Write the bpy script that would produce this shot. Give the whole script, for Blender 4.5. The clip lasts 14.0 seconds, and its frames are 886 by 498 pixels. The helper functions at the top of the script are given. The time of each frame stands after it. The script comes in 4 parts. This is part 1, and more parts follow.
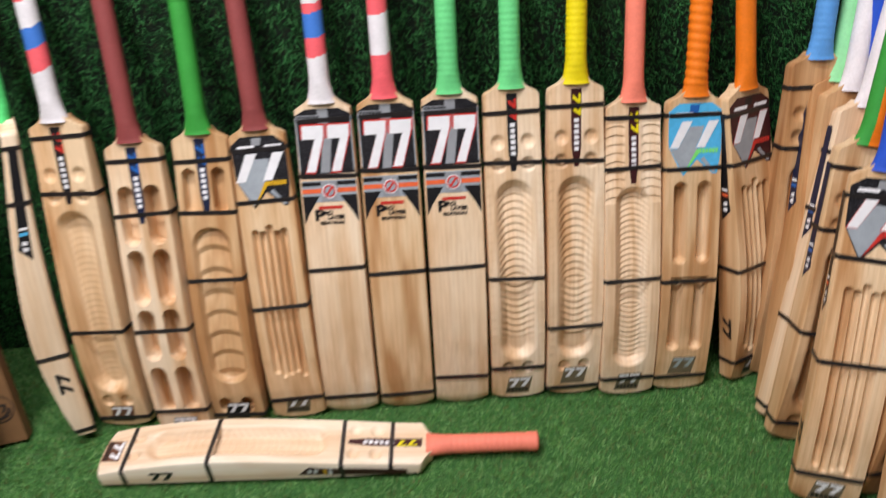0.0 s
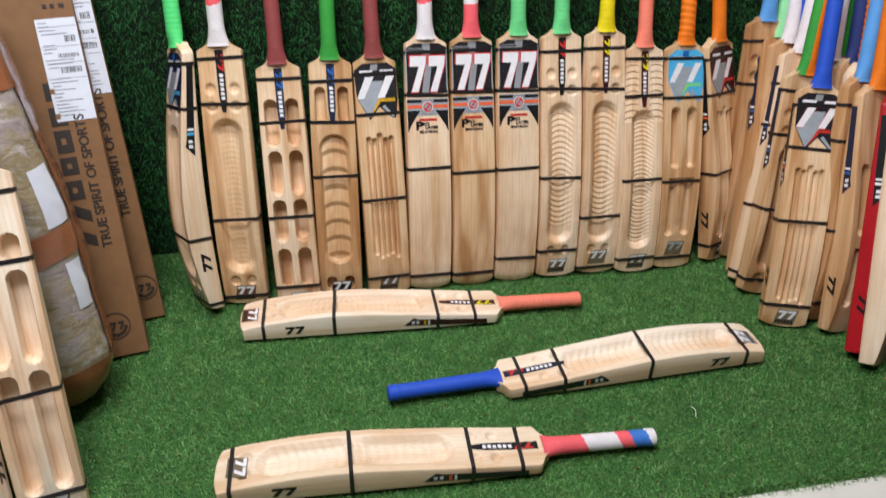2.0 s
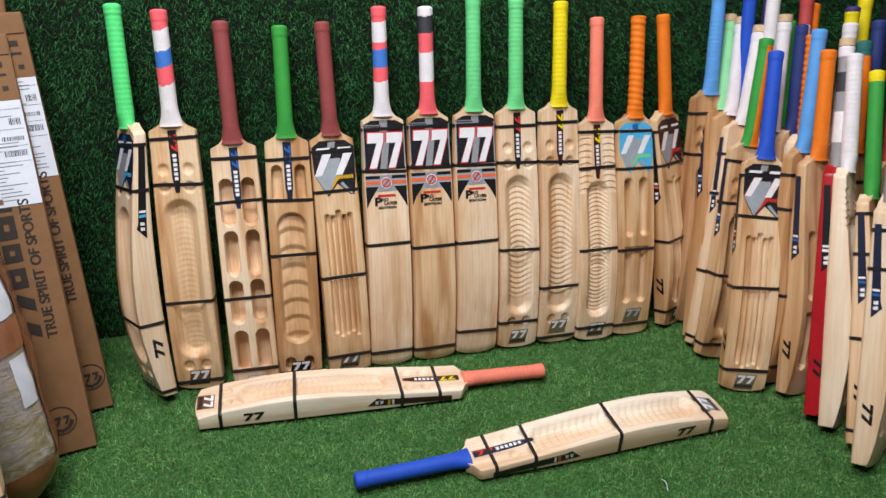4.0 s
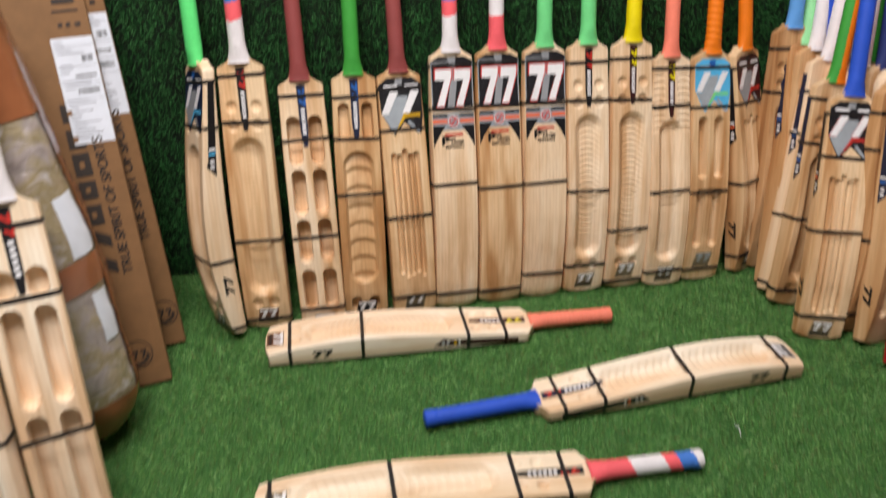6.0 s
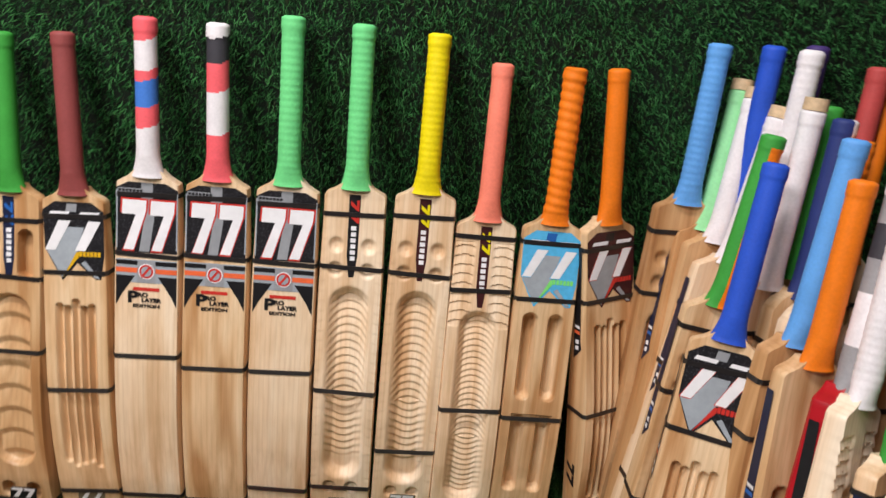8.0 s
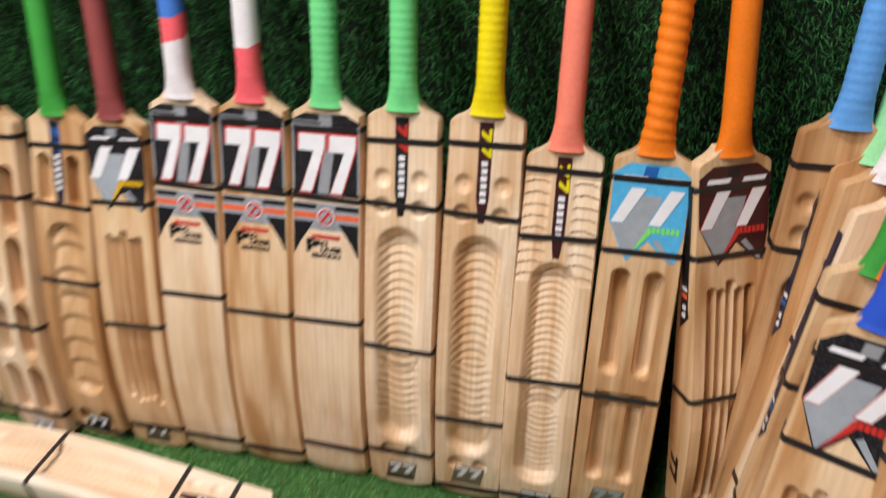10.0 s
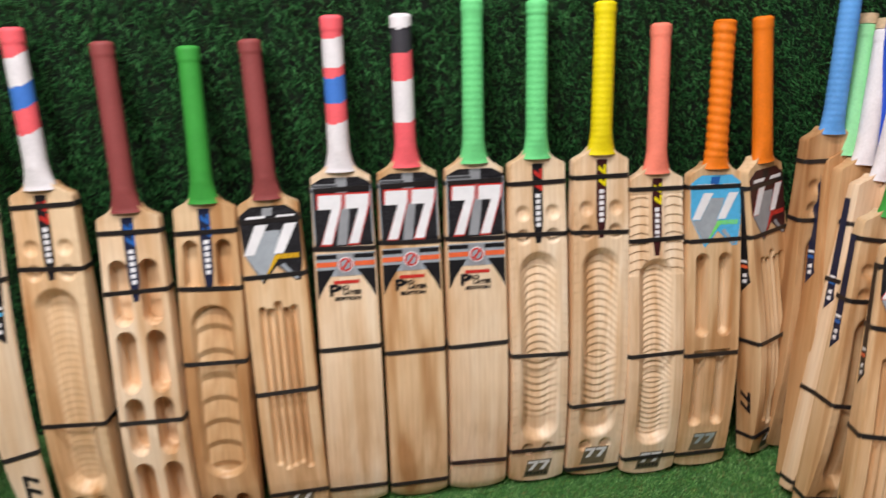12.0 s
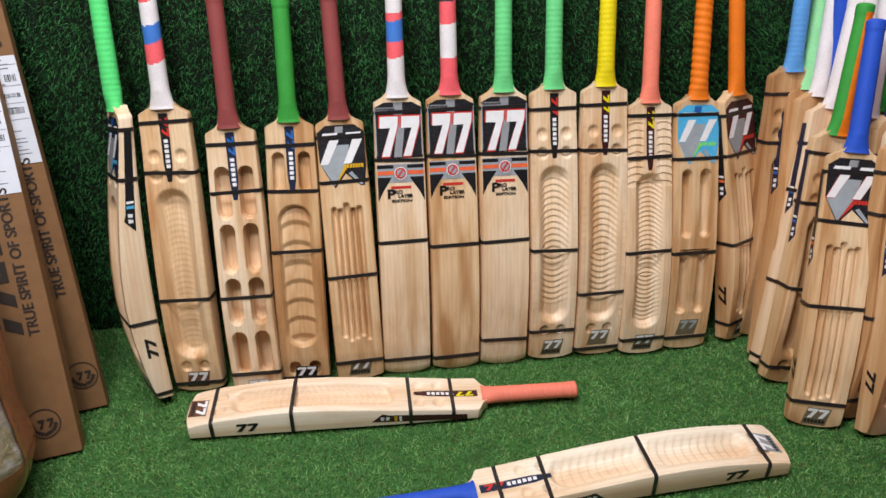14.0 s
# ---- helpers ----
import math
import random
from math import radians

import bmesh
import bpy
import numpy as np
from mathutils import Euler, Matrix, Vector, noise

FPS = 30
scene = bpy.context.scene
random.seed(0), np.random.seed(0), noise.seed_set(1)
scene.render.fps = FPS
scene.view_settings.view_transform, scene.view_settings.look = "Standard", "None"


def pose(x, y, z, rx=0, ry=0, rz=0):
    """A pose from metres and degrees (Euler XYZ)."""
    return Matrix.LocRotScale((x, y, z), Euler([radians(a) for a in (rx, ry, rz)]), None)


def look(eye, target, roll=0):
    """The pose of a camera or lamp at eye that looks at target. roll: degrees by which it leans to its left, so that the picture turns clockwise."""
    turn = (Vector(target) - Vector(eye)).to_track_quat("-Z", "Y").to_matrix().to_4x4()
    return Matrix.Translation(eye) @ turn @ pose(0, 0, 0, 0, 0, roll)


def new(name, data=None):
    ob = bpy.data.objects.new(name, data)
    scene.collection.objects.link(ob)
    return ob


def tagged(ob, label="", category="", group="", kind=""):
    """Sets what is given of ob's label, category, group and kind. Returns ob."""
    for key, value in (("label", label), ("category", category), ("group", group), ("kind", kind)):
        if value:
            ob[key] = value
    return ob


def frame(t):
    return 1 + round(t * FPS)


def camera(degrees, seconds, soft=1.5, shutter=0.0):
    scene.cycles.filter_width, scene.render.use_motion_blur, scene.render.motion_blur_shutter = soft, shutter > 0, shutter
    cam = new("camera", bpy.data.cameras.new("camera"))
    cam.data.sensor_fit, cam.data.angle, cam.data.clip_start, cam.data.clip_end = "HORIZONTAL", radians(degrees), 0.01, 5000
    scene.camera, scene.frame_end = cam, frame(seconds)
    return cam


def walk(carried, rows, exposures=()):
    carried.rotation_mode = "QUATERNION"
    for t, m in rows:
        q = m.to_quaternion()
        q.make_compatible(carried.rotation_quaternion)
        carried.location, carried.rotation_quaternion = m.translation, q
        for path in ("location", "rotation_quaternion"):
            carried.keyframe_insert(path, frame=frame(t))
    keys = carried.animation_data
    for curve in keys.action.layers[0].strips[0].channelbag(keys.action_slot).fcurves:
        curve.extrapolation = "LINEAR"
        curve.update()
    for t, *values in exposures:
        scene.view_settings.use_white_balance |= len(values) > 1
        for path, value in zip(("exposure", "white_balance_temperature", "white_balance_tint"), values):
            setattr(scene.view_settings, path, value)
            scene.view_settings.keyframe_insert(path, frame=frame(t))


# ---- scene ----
cam = camera(62.1, 14.0, 1.5, 0.5)
PATH = [
    (0, (0.908, 1.083, 1.1), (0.919, 2.705, -0.07), -4.3),
    (0.5, (0.715, 0.902, 1.083), (0.813, 2.534, -0.069), -4.0),
    (1, (0.497, 0.808, 1.079), (0.746, 2.41, -0.092), -0.3),
    (1.5, (0.456, 0.716, 1.082), (0.787, 2.302, -0.091), 1.6),
    (2, (0.451, 0.613, 1.097), (0.777, 2.255, 0.003), 1.2),
    (2.5, (0.438, 0.646, 1.11), (0.777, 2.325, 0.078), 2.1),
    (2.7, (0.447, 0.733, 1.112), (0.804, 2.425, 0.107), 2.6),
    (4.8, (0.342, 0.6, 1.133), (0.876, 2.269, 0.17), 1.4),
    (5, (0.325, 0.592, 1.117), (0.817, 2.24, 0.097), 0.9),
    (5.5, (0.329, 0.61, 1.062), (0.715, 2.168, -0.131), -0.0),
    (6, (0.365, 0.686, 1.1), (0.73, 2.325, 0.014), 0.8),
    (6.5, (0.451, 0.923, 1.136), (0.905, 2.608, 0.16), 1.7),
    (7, (0.666, 1.072, 1.128), (1.148, 2.749, 0.152), 2.3),
    (7.2, (0.774, 1.147, 1.141), (1.245, 2.815, 0.143), 3.5),
    (9.3, (1.424, 1.259, 1.08), (0.795, 2.768, -0.071), -2.2),
    (9.5, (1.416, 1.276, 1.072), (0.801, 2.757, -0.123), -3.8),
    (10, (1.328, 1.438, 1.024), (0.893, 2.951, -0.211), -4.5),
    (10.5, (1.19, 1.591, 1.047), (1.155, 3.172, -0.178), -2.7),
    (11, (1.09, 1.453, 1.082), (1.299, 3.135, 0.02), -1.4),
    (11.5, (0.955, 1.28, 1.098), (1.16, 2.974, 0.055), -2.2),
    (12, (0.732, 1.166, 1.079), (0.983, 2.863, 0.052), -0.3),
    (12.5, (0.606, 1.075, 1.1), (0.913, 2.736, 0.028), 1.1),
    (13, (0.616, 0.923, 1.096), (0.923, 2.585, 0.027), 0.6),
    (13.5, (0.621, 0.831, 1.086), (0.891, 2.509, 0.032), -0.2),
    (14, (0.613, 0.837, 1.1), (0.857, 2.52, 0.047), -0.2),
]
BALANCE = [(0.0, 0.06, 6450, 10), (0.5, 0.0, 6380, 10), (2.0, -0.03, 6300, 9), (5.2, 0.01, 6300, 8), (6.0, -0.04, 6850, 10), (7.0, 0.09, 6680, 10), (9.5, 0.0, 6700, 10), (10.0, 0.06, 6700, 10), (11.5, 0.03, 6700, 10), (12.8, 0.0, 6500, 9), (14.0, -0.02, 6450, 9)]
walk(cam, [(t, look(eye, target, roll)) for t, eye, target, roll in PATH], BALANCE)


# ---- world and light ----
def srgb(r, g, b):
    return tuple((c / 255 / 12.92) if c <= 10 else ((c / 255 + 0.055) / 1.055) ** 2.4 for c in (r, g, b)) + (1.0,)


world = bpy.data.worlds.new("room_air")
scene.world = world
world.use_nodes = True
world.node_tree.nodes["Background"].inputs[0].default_value = (0.9, 0.95, 1.0, 1)
world.node_tree.nodes["Background"].inputs[1].default_value = 0.02
scene.view_settings.exposure = 0.0


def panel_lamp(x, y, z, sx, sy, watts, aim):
    lamp = bpy.data.lights.new("unseen_overhead_lamp", "AREA")
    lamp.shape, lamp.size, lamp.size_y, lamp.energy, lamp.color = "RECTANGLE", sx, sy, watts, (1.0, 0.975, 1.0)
    new("unseen_overhead_light", lamp).matrix_world = look((x, y, z), aim)


# Unseen lamps for the inferred overhead light, placed and powered to suit the shading.
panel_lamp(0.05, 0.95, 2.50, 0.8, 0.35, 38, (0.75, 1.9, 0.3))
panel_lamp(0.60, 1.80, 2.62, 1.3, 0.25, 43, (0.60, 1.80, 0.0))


# ---- materials ----
class Nodes:
    def __init__(self, name, rough=0.6, metal=0.0, spec=0.5):
        self.mat = bpy.data.materials.new(name)
        self.mat.use_nodes = True
        self.t = self.mat.node_tree
        self.b = self.t.nodes["Principled BSDF"]
        self.b.inputs["Roughness"].default_value = rough
        self.b.inputs["Metallic"].default_value = metal
        self.b.inputs["Specular IOR Level"].default_value = spec

    def n(self, kind, **kw):
        node = self.t.nodes.new(kind)
        for k, v in kw.items():
            if k in node.inputs:
                node.inputs[k].default_value = v
        return node

    def l(self, a, b):
        self.t.links.new(a, b)

    def coords(self, sx=1, sy=1, sz=1, shift=True):
        tc = self.n("ShaderNodeTexCoord")
        mp = self.n("ShaderNodeMapping")
        mp.inputs["Scale"].default_value = (sx, sy, sz)
        self.l(tc.outputs["Object"], mp.inputs["Vector"])
        if shift:
            info = self.n("ShaderNodeObjectInfo")
            mul = self.n("ShaderNodeMath")
            mul.operation = "MULTIPLY"
            mul.inputs[1].default_value = 37.0
            self.l(info.outputs["Random"], mul.inputs[0])
            self.l(mul.outputs[0], mp.inputs["Location"])
        return mp.outputs["Vector"]

    def noise(self, vec, scale, detail=3, rough=0.55, distortion=0.0):
        nz = self.n("ShaderNodeTexNoise", Scale=scale, Detail=detail, Roughness=rough, Distortion=distortion)
        self.l(vec, nz.inputs["Vector"])
        return nz.outputs["Fac"]

    def ramp(self, fac, stops):
        r = self.n("ShaderNodeValToRGB")
        e = r.color_ramp.elements
        while len(e) < len(stops):
            e.new(0.5)
        for el, (p, c) in zip(e, stops):
            el.position, el.color = p, c
        self.l(fac, r.inputs["Fac"])
        return r.outputs["Color"]

    def mix(self, fac, a, b, mode="MIX"):
        m = self.n("ShaderNodeMix", )
        m.data_type, m.blend_type = "RGBA", mode
        for sock, val in ((m.inputs[0], fac), (m.inputs[6], a), (m.inputs[7], b)):
            if hasattr(val, "links"):
                self.l(val, sock)
            else:
                sock.default_value = val
        return m.outputs[2]

    def bump(self, h, strength, dist):
        bp = self.n("ShaderNodeBump", Strength=strength, Distance=dist)
        self.l(h, bp.inputs["Height"])
        self.l(bp.outputs["Normal"], self.b.inputs["Normal"])

    def color(self, c):
        if hasattr(c, "links"):
            self.l(c, self.b.inputs["Base Color"])
        else:
            self.b.inputs["Base Color"].default_value = c


def wood(name, light, mid, dark, streak=0.5):
    """Straight-grained pale timber, the grain along z."""
    m = Nodes(name, 0.42, 0, 0.4)
    v = m.coords(1, 1, 0.045)
    broad = m.noise(v, 26, 2, 0.5, 0.3)
    fine = m.noise(v, 170, 4, 0.6, 0.2)
    spots = m.noise(m.coords(1, 1, 0.35), 14, 3)
    c = m.ramp(broad, [(0.34, dark), (0.48, mid), (0.60, light)])
    f = m.ramp(fine, [(0.3, (0.74, 0.68, 0.6, 1)), (0.62, (1, 1, 1, 1))])
    c = m.mix(streak, c, f, "MULTIPLY")
    s = m.ramp(spots, [(0.34, (0.86, 0.78, 0.68, 1)), (0.55, (1, 1, 1, 1))])
    c = m.mix(0.7, c, s, "MULTIPLY")
    sep = m.n("ShaderNodeSeparateXYZ")
    m.l(m.n("ShaderNodeTexCoord").outputs["Object"], sep.inputs[0])
    info = m.n("ShaderNodeObjectInfo")
    drift = m.n("ShaderNodeMath")
    drift.operation = "MULTIPLY_ADD"
    drift.inputs[1].default_value = 0.11
    m.l(info.outputs["Random"], drift.inputs[0])
    m.l(sep.outputs["X"], drift.inputs[2])
    waver = m.n("ShaderNodeMath")
    waver.operation = "MULTIPLY_ADD"
    waver.inputs[1].default_value = 0.035
    m.l(broad, waver.inputs[0])
    m.l(drift.outputs[0], waver.inputs[2])
    heart = m.ramp(waver.outputs[0], [(0.016, (0.84, 0.72, 0.58, 1)), (0.026, (1, 1, 1, 1)), (0.088, (1, 1, 1, 1)), (0.100, (0.94, 0.84, 0.74, 1))])
    c = m.mix(0.6, c, heart, "MULTIPLY")
    rings = m.n("ShaderNodeTexWave", Scale=38.0, Distortion=1.6, Detail=2.0)
    m.l(v, rings.inputs["Vector"])
    c = m.mix(0.35, c, m.ramp(rings.outputs["Fac"], [(0.0, (0.86, 0.79, 0.70, 1)), (0.35, (1, 1, 1, 1))]), "MULTIPLY")
    hue = m.n("ShaderNodeObjectInfo")
    t = m.ramp(hue.outputs["Random"], [(0.0, (0.9, 0.85, 0.78, 1)), (0.5, (1, 0.98, 0.95, 1)), (1.0, (1, 1, 1, 1))])
    m.color(m.mix(0.9, c, t, "MULTIPLY"))
    m.bump(fine, 0.12, 0.0006)
    return m.mat


def plain(name, c, rough=0.5, var=0.12, scale=60, bump=0.1, spec=0.5, metal=0.0):
    m = Nodes(name, rough, metal, spec)
    v = m.coords()
    a = m.noise(v, scale, 4)
    b = m.noise(v, scale * 0.12, 2)
    lo = tuple(x * (1 - var) for x in c[:3]) + (1,)
    hi = tuple(min(1, x * (1 + var)) for x in c[:3]) + (1,)
    col = m.ramp(a, [(0.3, lo), (0.7, hi)])
    col = m.mix(0.6, col, m.ramp(b, [(0.35, (0.85, 0.85, 0.85, 1)), (0.65, (1, 1, 1, 1))]), "MULTIPLY")
    m.color(col)
    if bump:
        m.bump(a, bump, 0.001)
    return m.mat


def rubber(name, r, g, b):
    return plain(name, srgb(r, g, b), 0.62, 0.06, 240, 0.25, 0.35)


WOOD = wood("pale_willow", srgb(250, 229, 203), srgb(243, 215, 182), srgb(222, 184, 144))
WOOD_HONEY = wood("honey_willow", srgb(240, 212, 176), srgb(230, 195, 154), srgb(198, 152, 106))
WOOD_CREAM = wood("cream_willow", srgb(253, 240, 221), srgb(250, 230, 206), srgb(238, 209, 178), 0.35)
WOOD_TAN = wood("tan_willow", srgb(220, 182, 140), srgb(206, 164, 120), srgb(176, 130, 88))
RED_FILM = plain("red_film", srgb(178, 22, 34), 0.35, 0.1, 30, 0.1)
BLACK = plain("black_ink", srgb(26, 25, 28), 0.38, 0.2, 120, 0.0)
TAPE = plain("black_tape", srgb(38, 34, 34), 0.33, 0.25, 90, 0.25, 0.6)
WHITE = plain("white_ink", srgb(240, 238, 240), 0.4, 0.04, 80, 0.0)
GREY = plain("grey_ink", srgb(150, 152, 156), 0.4, 0.08, 80, 0.0)
SILVER = plain("silver_ink", srgb(196, 204, 212), 0.25, 0.08, 80, 0.0, 0.6, 0.35)
RED = plain("red_ink", srgb(205, 52, 44), 0.4, 0.08, 80, 0.0)
ORANGE = plain("orange_ink", srgb(236, 106, 62), 0.4, 0.08, 80, 0.0)
YELLOW = plain("yellow_ink", srgb(232, 214, 20), 0.4, 0.08, 80, 0.0)
GOLD = plain("gold_ink", srgb(222, 172, 30), 0.4, 0.08, 80, 0.0)
LIME = plain("lime_ink", srgb(130, 230, 120), 0.4, 0.08, 80, 0.0)
BLUE = plain("blue_ink", srgb(38, 100, 178), 0.4, 0.08, 80, 0.0)
SKY = plain("sky_blue_ink", srgb(86, 184, 232), 0.4, 0.1, 120, 0.0)
NAVY = plain("navy_ink", srgb(26, 34, 62), 0.4, 0.1, 80, 0.0)
MAROON = plain("maroon_ink", srgb(64, 26, 28), 0.4, 0.12, 80, 0.0)
BROWN = plain("brown_ink", srgb(112, 74, 56), 0.45, 0.12, 80, 0.0)
OLIVE = plain("grey_brown_ink", srgb(120, 106, 84), 0.45, 0.12, 80, 0.0)
HEX = Nodes("black_dotted_ink", 0.38)
_v = HEX.n("ShaderNodeTexVoronoi", Scale=330.0)
HEX.l(HEX.coords(1, 0.0, 1, False), _v.inputs["Vector"])
HEX.color(HEX.ramp(_v.outputs["Distance"], [(0.25, srgb(62, 60, 66)), (0.42, srgb(24, 23, 26))]))
HEX = HEX.mat
CORK = plain("bare_cane", srgb(214, 184, 146), 0.7, 0.15, 150, 0.2)

G_MINT = rubber("mint_rubber", 96, 232, 130)
G_SEA = rubber("sea_green_rubber", 112, 216, 136)
G_GREEN = rubber("leaf_green_rubber", 60, 158, 62)
G_MAROON = rubber("maroon_rubber", 146, 70, 68)
G_WHITE = rubber("white_rubber", 236, 230, 232)
G_PINK = rubber("coral_pink_rubber", 246, 100, 108)
G_BLUE = rubber("mid_blue_rubber", 66, 122, 206)
G_COBALT = rubber("cobalt_rubber", 38, 84, 200)
G_CHAR = rubber("charcoal_rubber", 60, 58, 64)
G_YELLOW = rubber("yellow_rubber", 240, 218, 12)
G_CORAL = rubber("coral_rubber", 252, 136, 112)
G_ORANGE = rubber("orange_rubber", 244, 126, 22)
G_SKY = rubber("sky_blue_rubber", 98, 164, 232)
G_PALE = rubber("pale_green_rubber", 150, 222, 160)
G_NAVY = rubber("navy_rubber", 42, 56, 116)
G_PURPLE = rubber("purple_rubber", 70, 52, 112)
G_GREY = rubber("grey_rubber", 150, 148, 150)
G_RED = rubber("brick_red_rubber", 196, 76, 74)
G_TEAL = rubber("teal_rubber", 46, 110, 104)


def turf(name, low, mid, high, dry, rough=0.5, shine=0.35):
    m = Nodes(name, rough, 0, shine)
    g = m.n("ShaderNodeNewGeometry")
    c = m.ramp(g.outputs["Random Per Island"], [(0.0, dry), (0.07, dry), (0.09, low), (0.55, mid), (1.0, high)])
    tc = m.n("ShaderNodeTexCoord")
    big = m.noise(tc.outputs["Object"], 22, 4)
    c = m.mix(0.8, c, m.ramp(big, [(0.36, (0.55, 0.60, 0.55, 1)), (0.64, (1, 1, 1, 1))]), "MULTIPLY")
    m.color(c)
    return m.mat


TURF_FLOOR = turf("floor_turf", srgb(62, 104, 46), srgb(98, 160, 74), srgb(160, 204, 128), srgb(120, 108, 62))
TURF_WALL = turf("wall_turf", srgb(24, 66, 32), srgb(48, 110, 56), srgb(86, 152, 86), srgb(50, 62, 36), 0.8, 0.15)
CARPET = plain("carpet_base", srgb(52, 100, 44), 0.9, 0.2, 90, 0.3)
BACKING = plain("turf_backing", srgb(10, 25, 12), 0.9, 0.3, 90, 0.3)
# Invented grey for surfaces out of view, darkened to weaken the room's bounce.
UNSEEN_GREY = plain("unseen_surface_grey", srgb(96, 96, 96), 0.8, 0.04, 20, 0.05)
TILE = plain("pale_tile", srgb(226, 222, 212), 0.35, 0.06, 7, 0.02)


# ---- mesh helpers ----
def mesh_from(name, verts, faces, mats, index=None, smooth=False, sharp=35):
    me = bpy.data.meshes.new(name)
    me.from_pydata(verts, [], faces)
    for mt in mats if isinstance(mats, (list, tuple)) else [mats]:
        me.materials.append(mt)
    if index is not None:
        me.polygons.foreach_set("material_index", index)
    if smooth:
        me.polygons.foreach_set("use_smooth", [True] * len(me.polygons))
        me.set_sharp_from_angle(angle=radians(sharp))
    me.update()
    return me


def child(name, me, parent, label="", m=None):
    ob = new(name, me)
    ob.parent = parent
    if m is not None:
        ob.matrix_basis = m
    return tagged(ob, label)


def part(name, bm, material, parent, label="", smooth=False):
    bmesh.ops.recalc_face_normals(bm, faces=bm.faces)
    me = bpy.data.meshes.new(name)
    bm.to_mesh(me)
    bm.free()
    me.materials.append(material)
    if smooth:
        me.polygons.foreach_set("use_smooth", [True] * len(me.polygons))
        me.set_sharp_from_angle(angle=radians(35))
    return child(name, me, parent, label)


def box_bm(sx, sy, sz, bevel=0.0, m=None):
    bm = bmesh.new()
    bmesh.ops.create_cube(bm, size=1, matrix=(m or Matrix()) @ Matrix.Diagonal((sx, sy, sz, 1)))
    if bevel:
        bmesh.ops.bevel(bm, geom=bm.edges[:], offset=bevel, segments=2, profile=0.5, affect="EDGES")
    return bm


# ---- the setting ----
WALL_Y = 2.36
XL, XR, YF, YB = -0.75, 2.15, -2.6, WALL_Y
def slab(name, x0, x1, y0, y1, z0, z1, mat, label, cat):
    me = bpy.data.meshes.new(name)
    bm = box_bm(x1 - x0, y1 - y0, z1 - z0, 0, Matrix.Translation(((x0 + x1) / 2, (y0 + y1) / 2, (z0 + z1) / 2)))
    bm.to_mesh(me)
    bm.free()
    me.materials.append(mat)
    return tagged(new(name, me), label, cat, kind="structure")


slab("wall_north", XL - 0.1, XR + 0.1, YB + 0.006, YB + 0.12, -0.05, 2.75, BACKING, "wall lined with dark green artificial turf", "wall")
slab("wall_east", XR, XR + 0.1, YF, YB + 0.006, -0.05, 2.75, BACKING, "side wall lined with dark green turf backing", "wall")
slab("wall_west", XL - 0.1, XL, YF, YB + 0.006, -0.05, 2.75, BACKING, "side wall lined with dark green turf backing", "wall")
# South wall and ceiling stay unseen; their dark grey limits bounced light.
slab("wall_south", XL - 0.1, XR + 0.1, YF - 0.1, YF, -0.05, 2.75, UNSEEN_GREY, "unseen closing wall, dull grey to limit bounced light", "wall")
slab("ceiling", XL - 0.1, XR + 0.1, YF - 0.1, YB + 0.12, 2.75, 2.85, UNSEEN_GREY, "unseen ceiling, dull grey to limit bounced light", "ceiling")
FLOOR = slab("floor", XL - 0.1, XR + 0.1, YF - 0.1, YB + 0.12, -0.15, -0.0185, TILE, "screed under pale floor tiles and turf", "floor")
EDGE = 1.372
slab("carpet", XL, XR, EDGE, YB + 0.004, -0.016, -0.008, CARPET, "green artificial turf carpet on the floor", "carpet")


def blades(name, count, x0, x1, y0, y1, length, width, lean, mat, frame_m, label, seed, ragged=0.0, down=0.0):
    """Thin bent blades standing on the z = 0 plane of frame_m."""
    rg = np.random.RandomState(seed)
    x, y = rg.uniform(x0, x1, count), rg.uniform(y0, y1, count)
    y = np.where(y < y0 + ragged, y + rg.uniform(0, ragged, count), y)
    a, face = rg.uniform(0, 2 * np.pi, count), rg.uniform(0, 2 * np.pi, count)
    ln = length * rg.uniform(0.55, 1.15, count)
    k = lean * rg.uniform(0.3, 1.3, count)
    dx, dy = np.cos(a) * k, np.sin(a) * k - down * rg.uniform(0.4, 1.2, count)
    wx, wy = np.cos(face) * width / 2, np.sin(face) * width / 2
    base = np.stack([x, y, np.zeros(count)], 1)
    half = np.stack([x + dx * ln * 0.3, y + dy * ln * 0.3, ln * 0.55], 1)
    tip = np.stack([x + dx * ln, y + dy * ln, ln * np.clip(1 - 0.35 * np.hypot(dx, dy), 0.3, 1)], 1)
    w = np.stack([wx, wy, np.zeros(count)], 1)
    v = np.stack([base - w, base + w, half + w * 0.8, half - w * 0.8, tip], 1).reshape(-1, 3)
    i = np.arange(count)[:, None] * 5
    loops = np.concatenate([i + np.array([[0, 1, 2, 3]]), i + np.array([[3, 2, 4]])], 1).ravel()
    me = bpy.data.meshes.new(name)
    me.vertices.add(len(v))
    me.vertices.foreach_set("co", v.astype(np.float32).ravel())
    me.loops.add(len(loops))
    me.loops.foreach_set("vertex_index", loops.astype(np.int32))
    start = (np.arange(count)[:, None] * 7 + np.array([[0, 4]])).ravel()
    me.polygons.add(count * 2)
    me.polygons.foreach_set("loop_start", start.astype(np.int32))
    me.update(calc_edges=True)
    me.validate()
    me.materials.append(mat)
    ob = tagged(new(name, me), label, "grass", kind="stuff")
    ob.matrix_basis = frame_m
    return ob


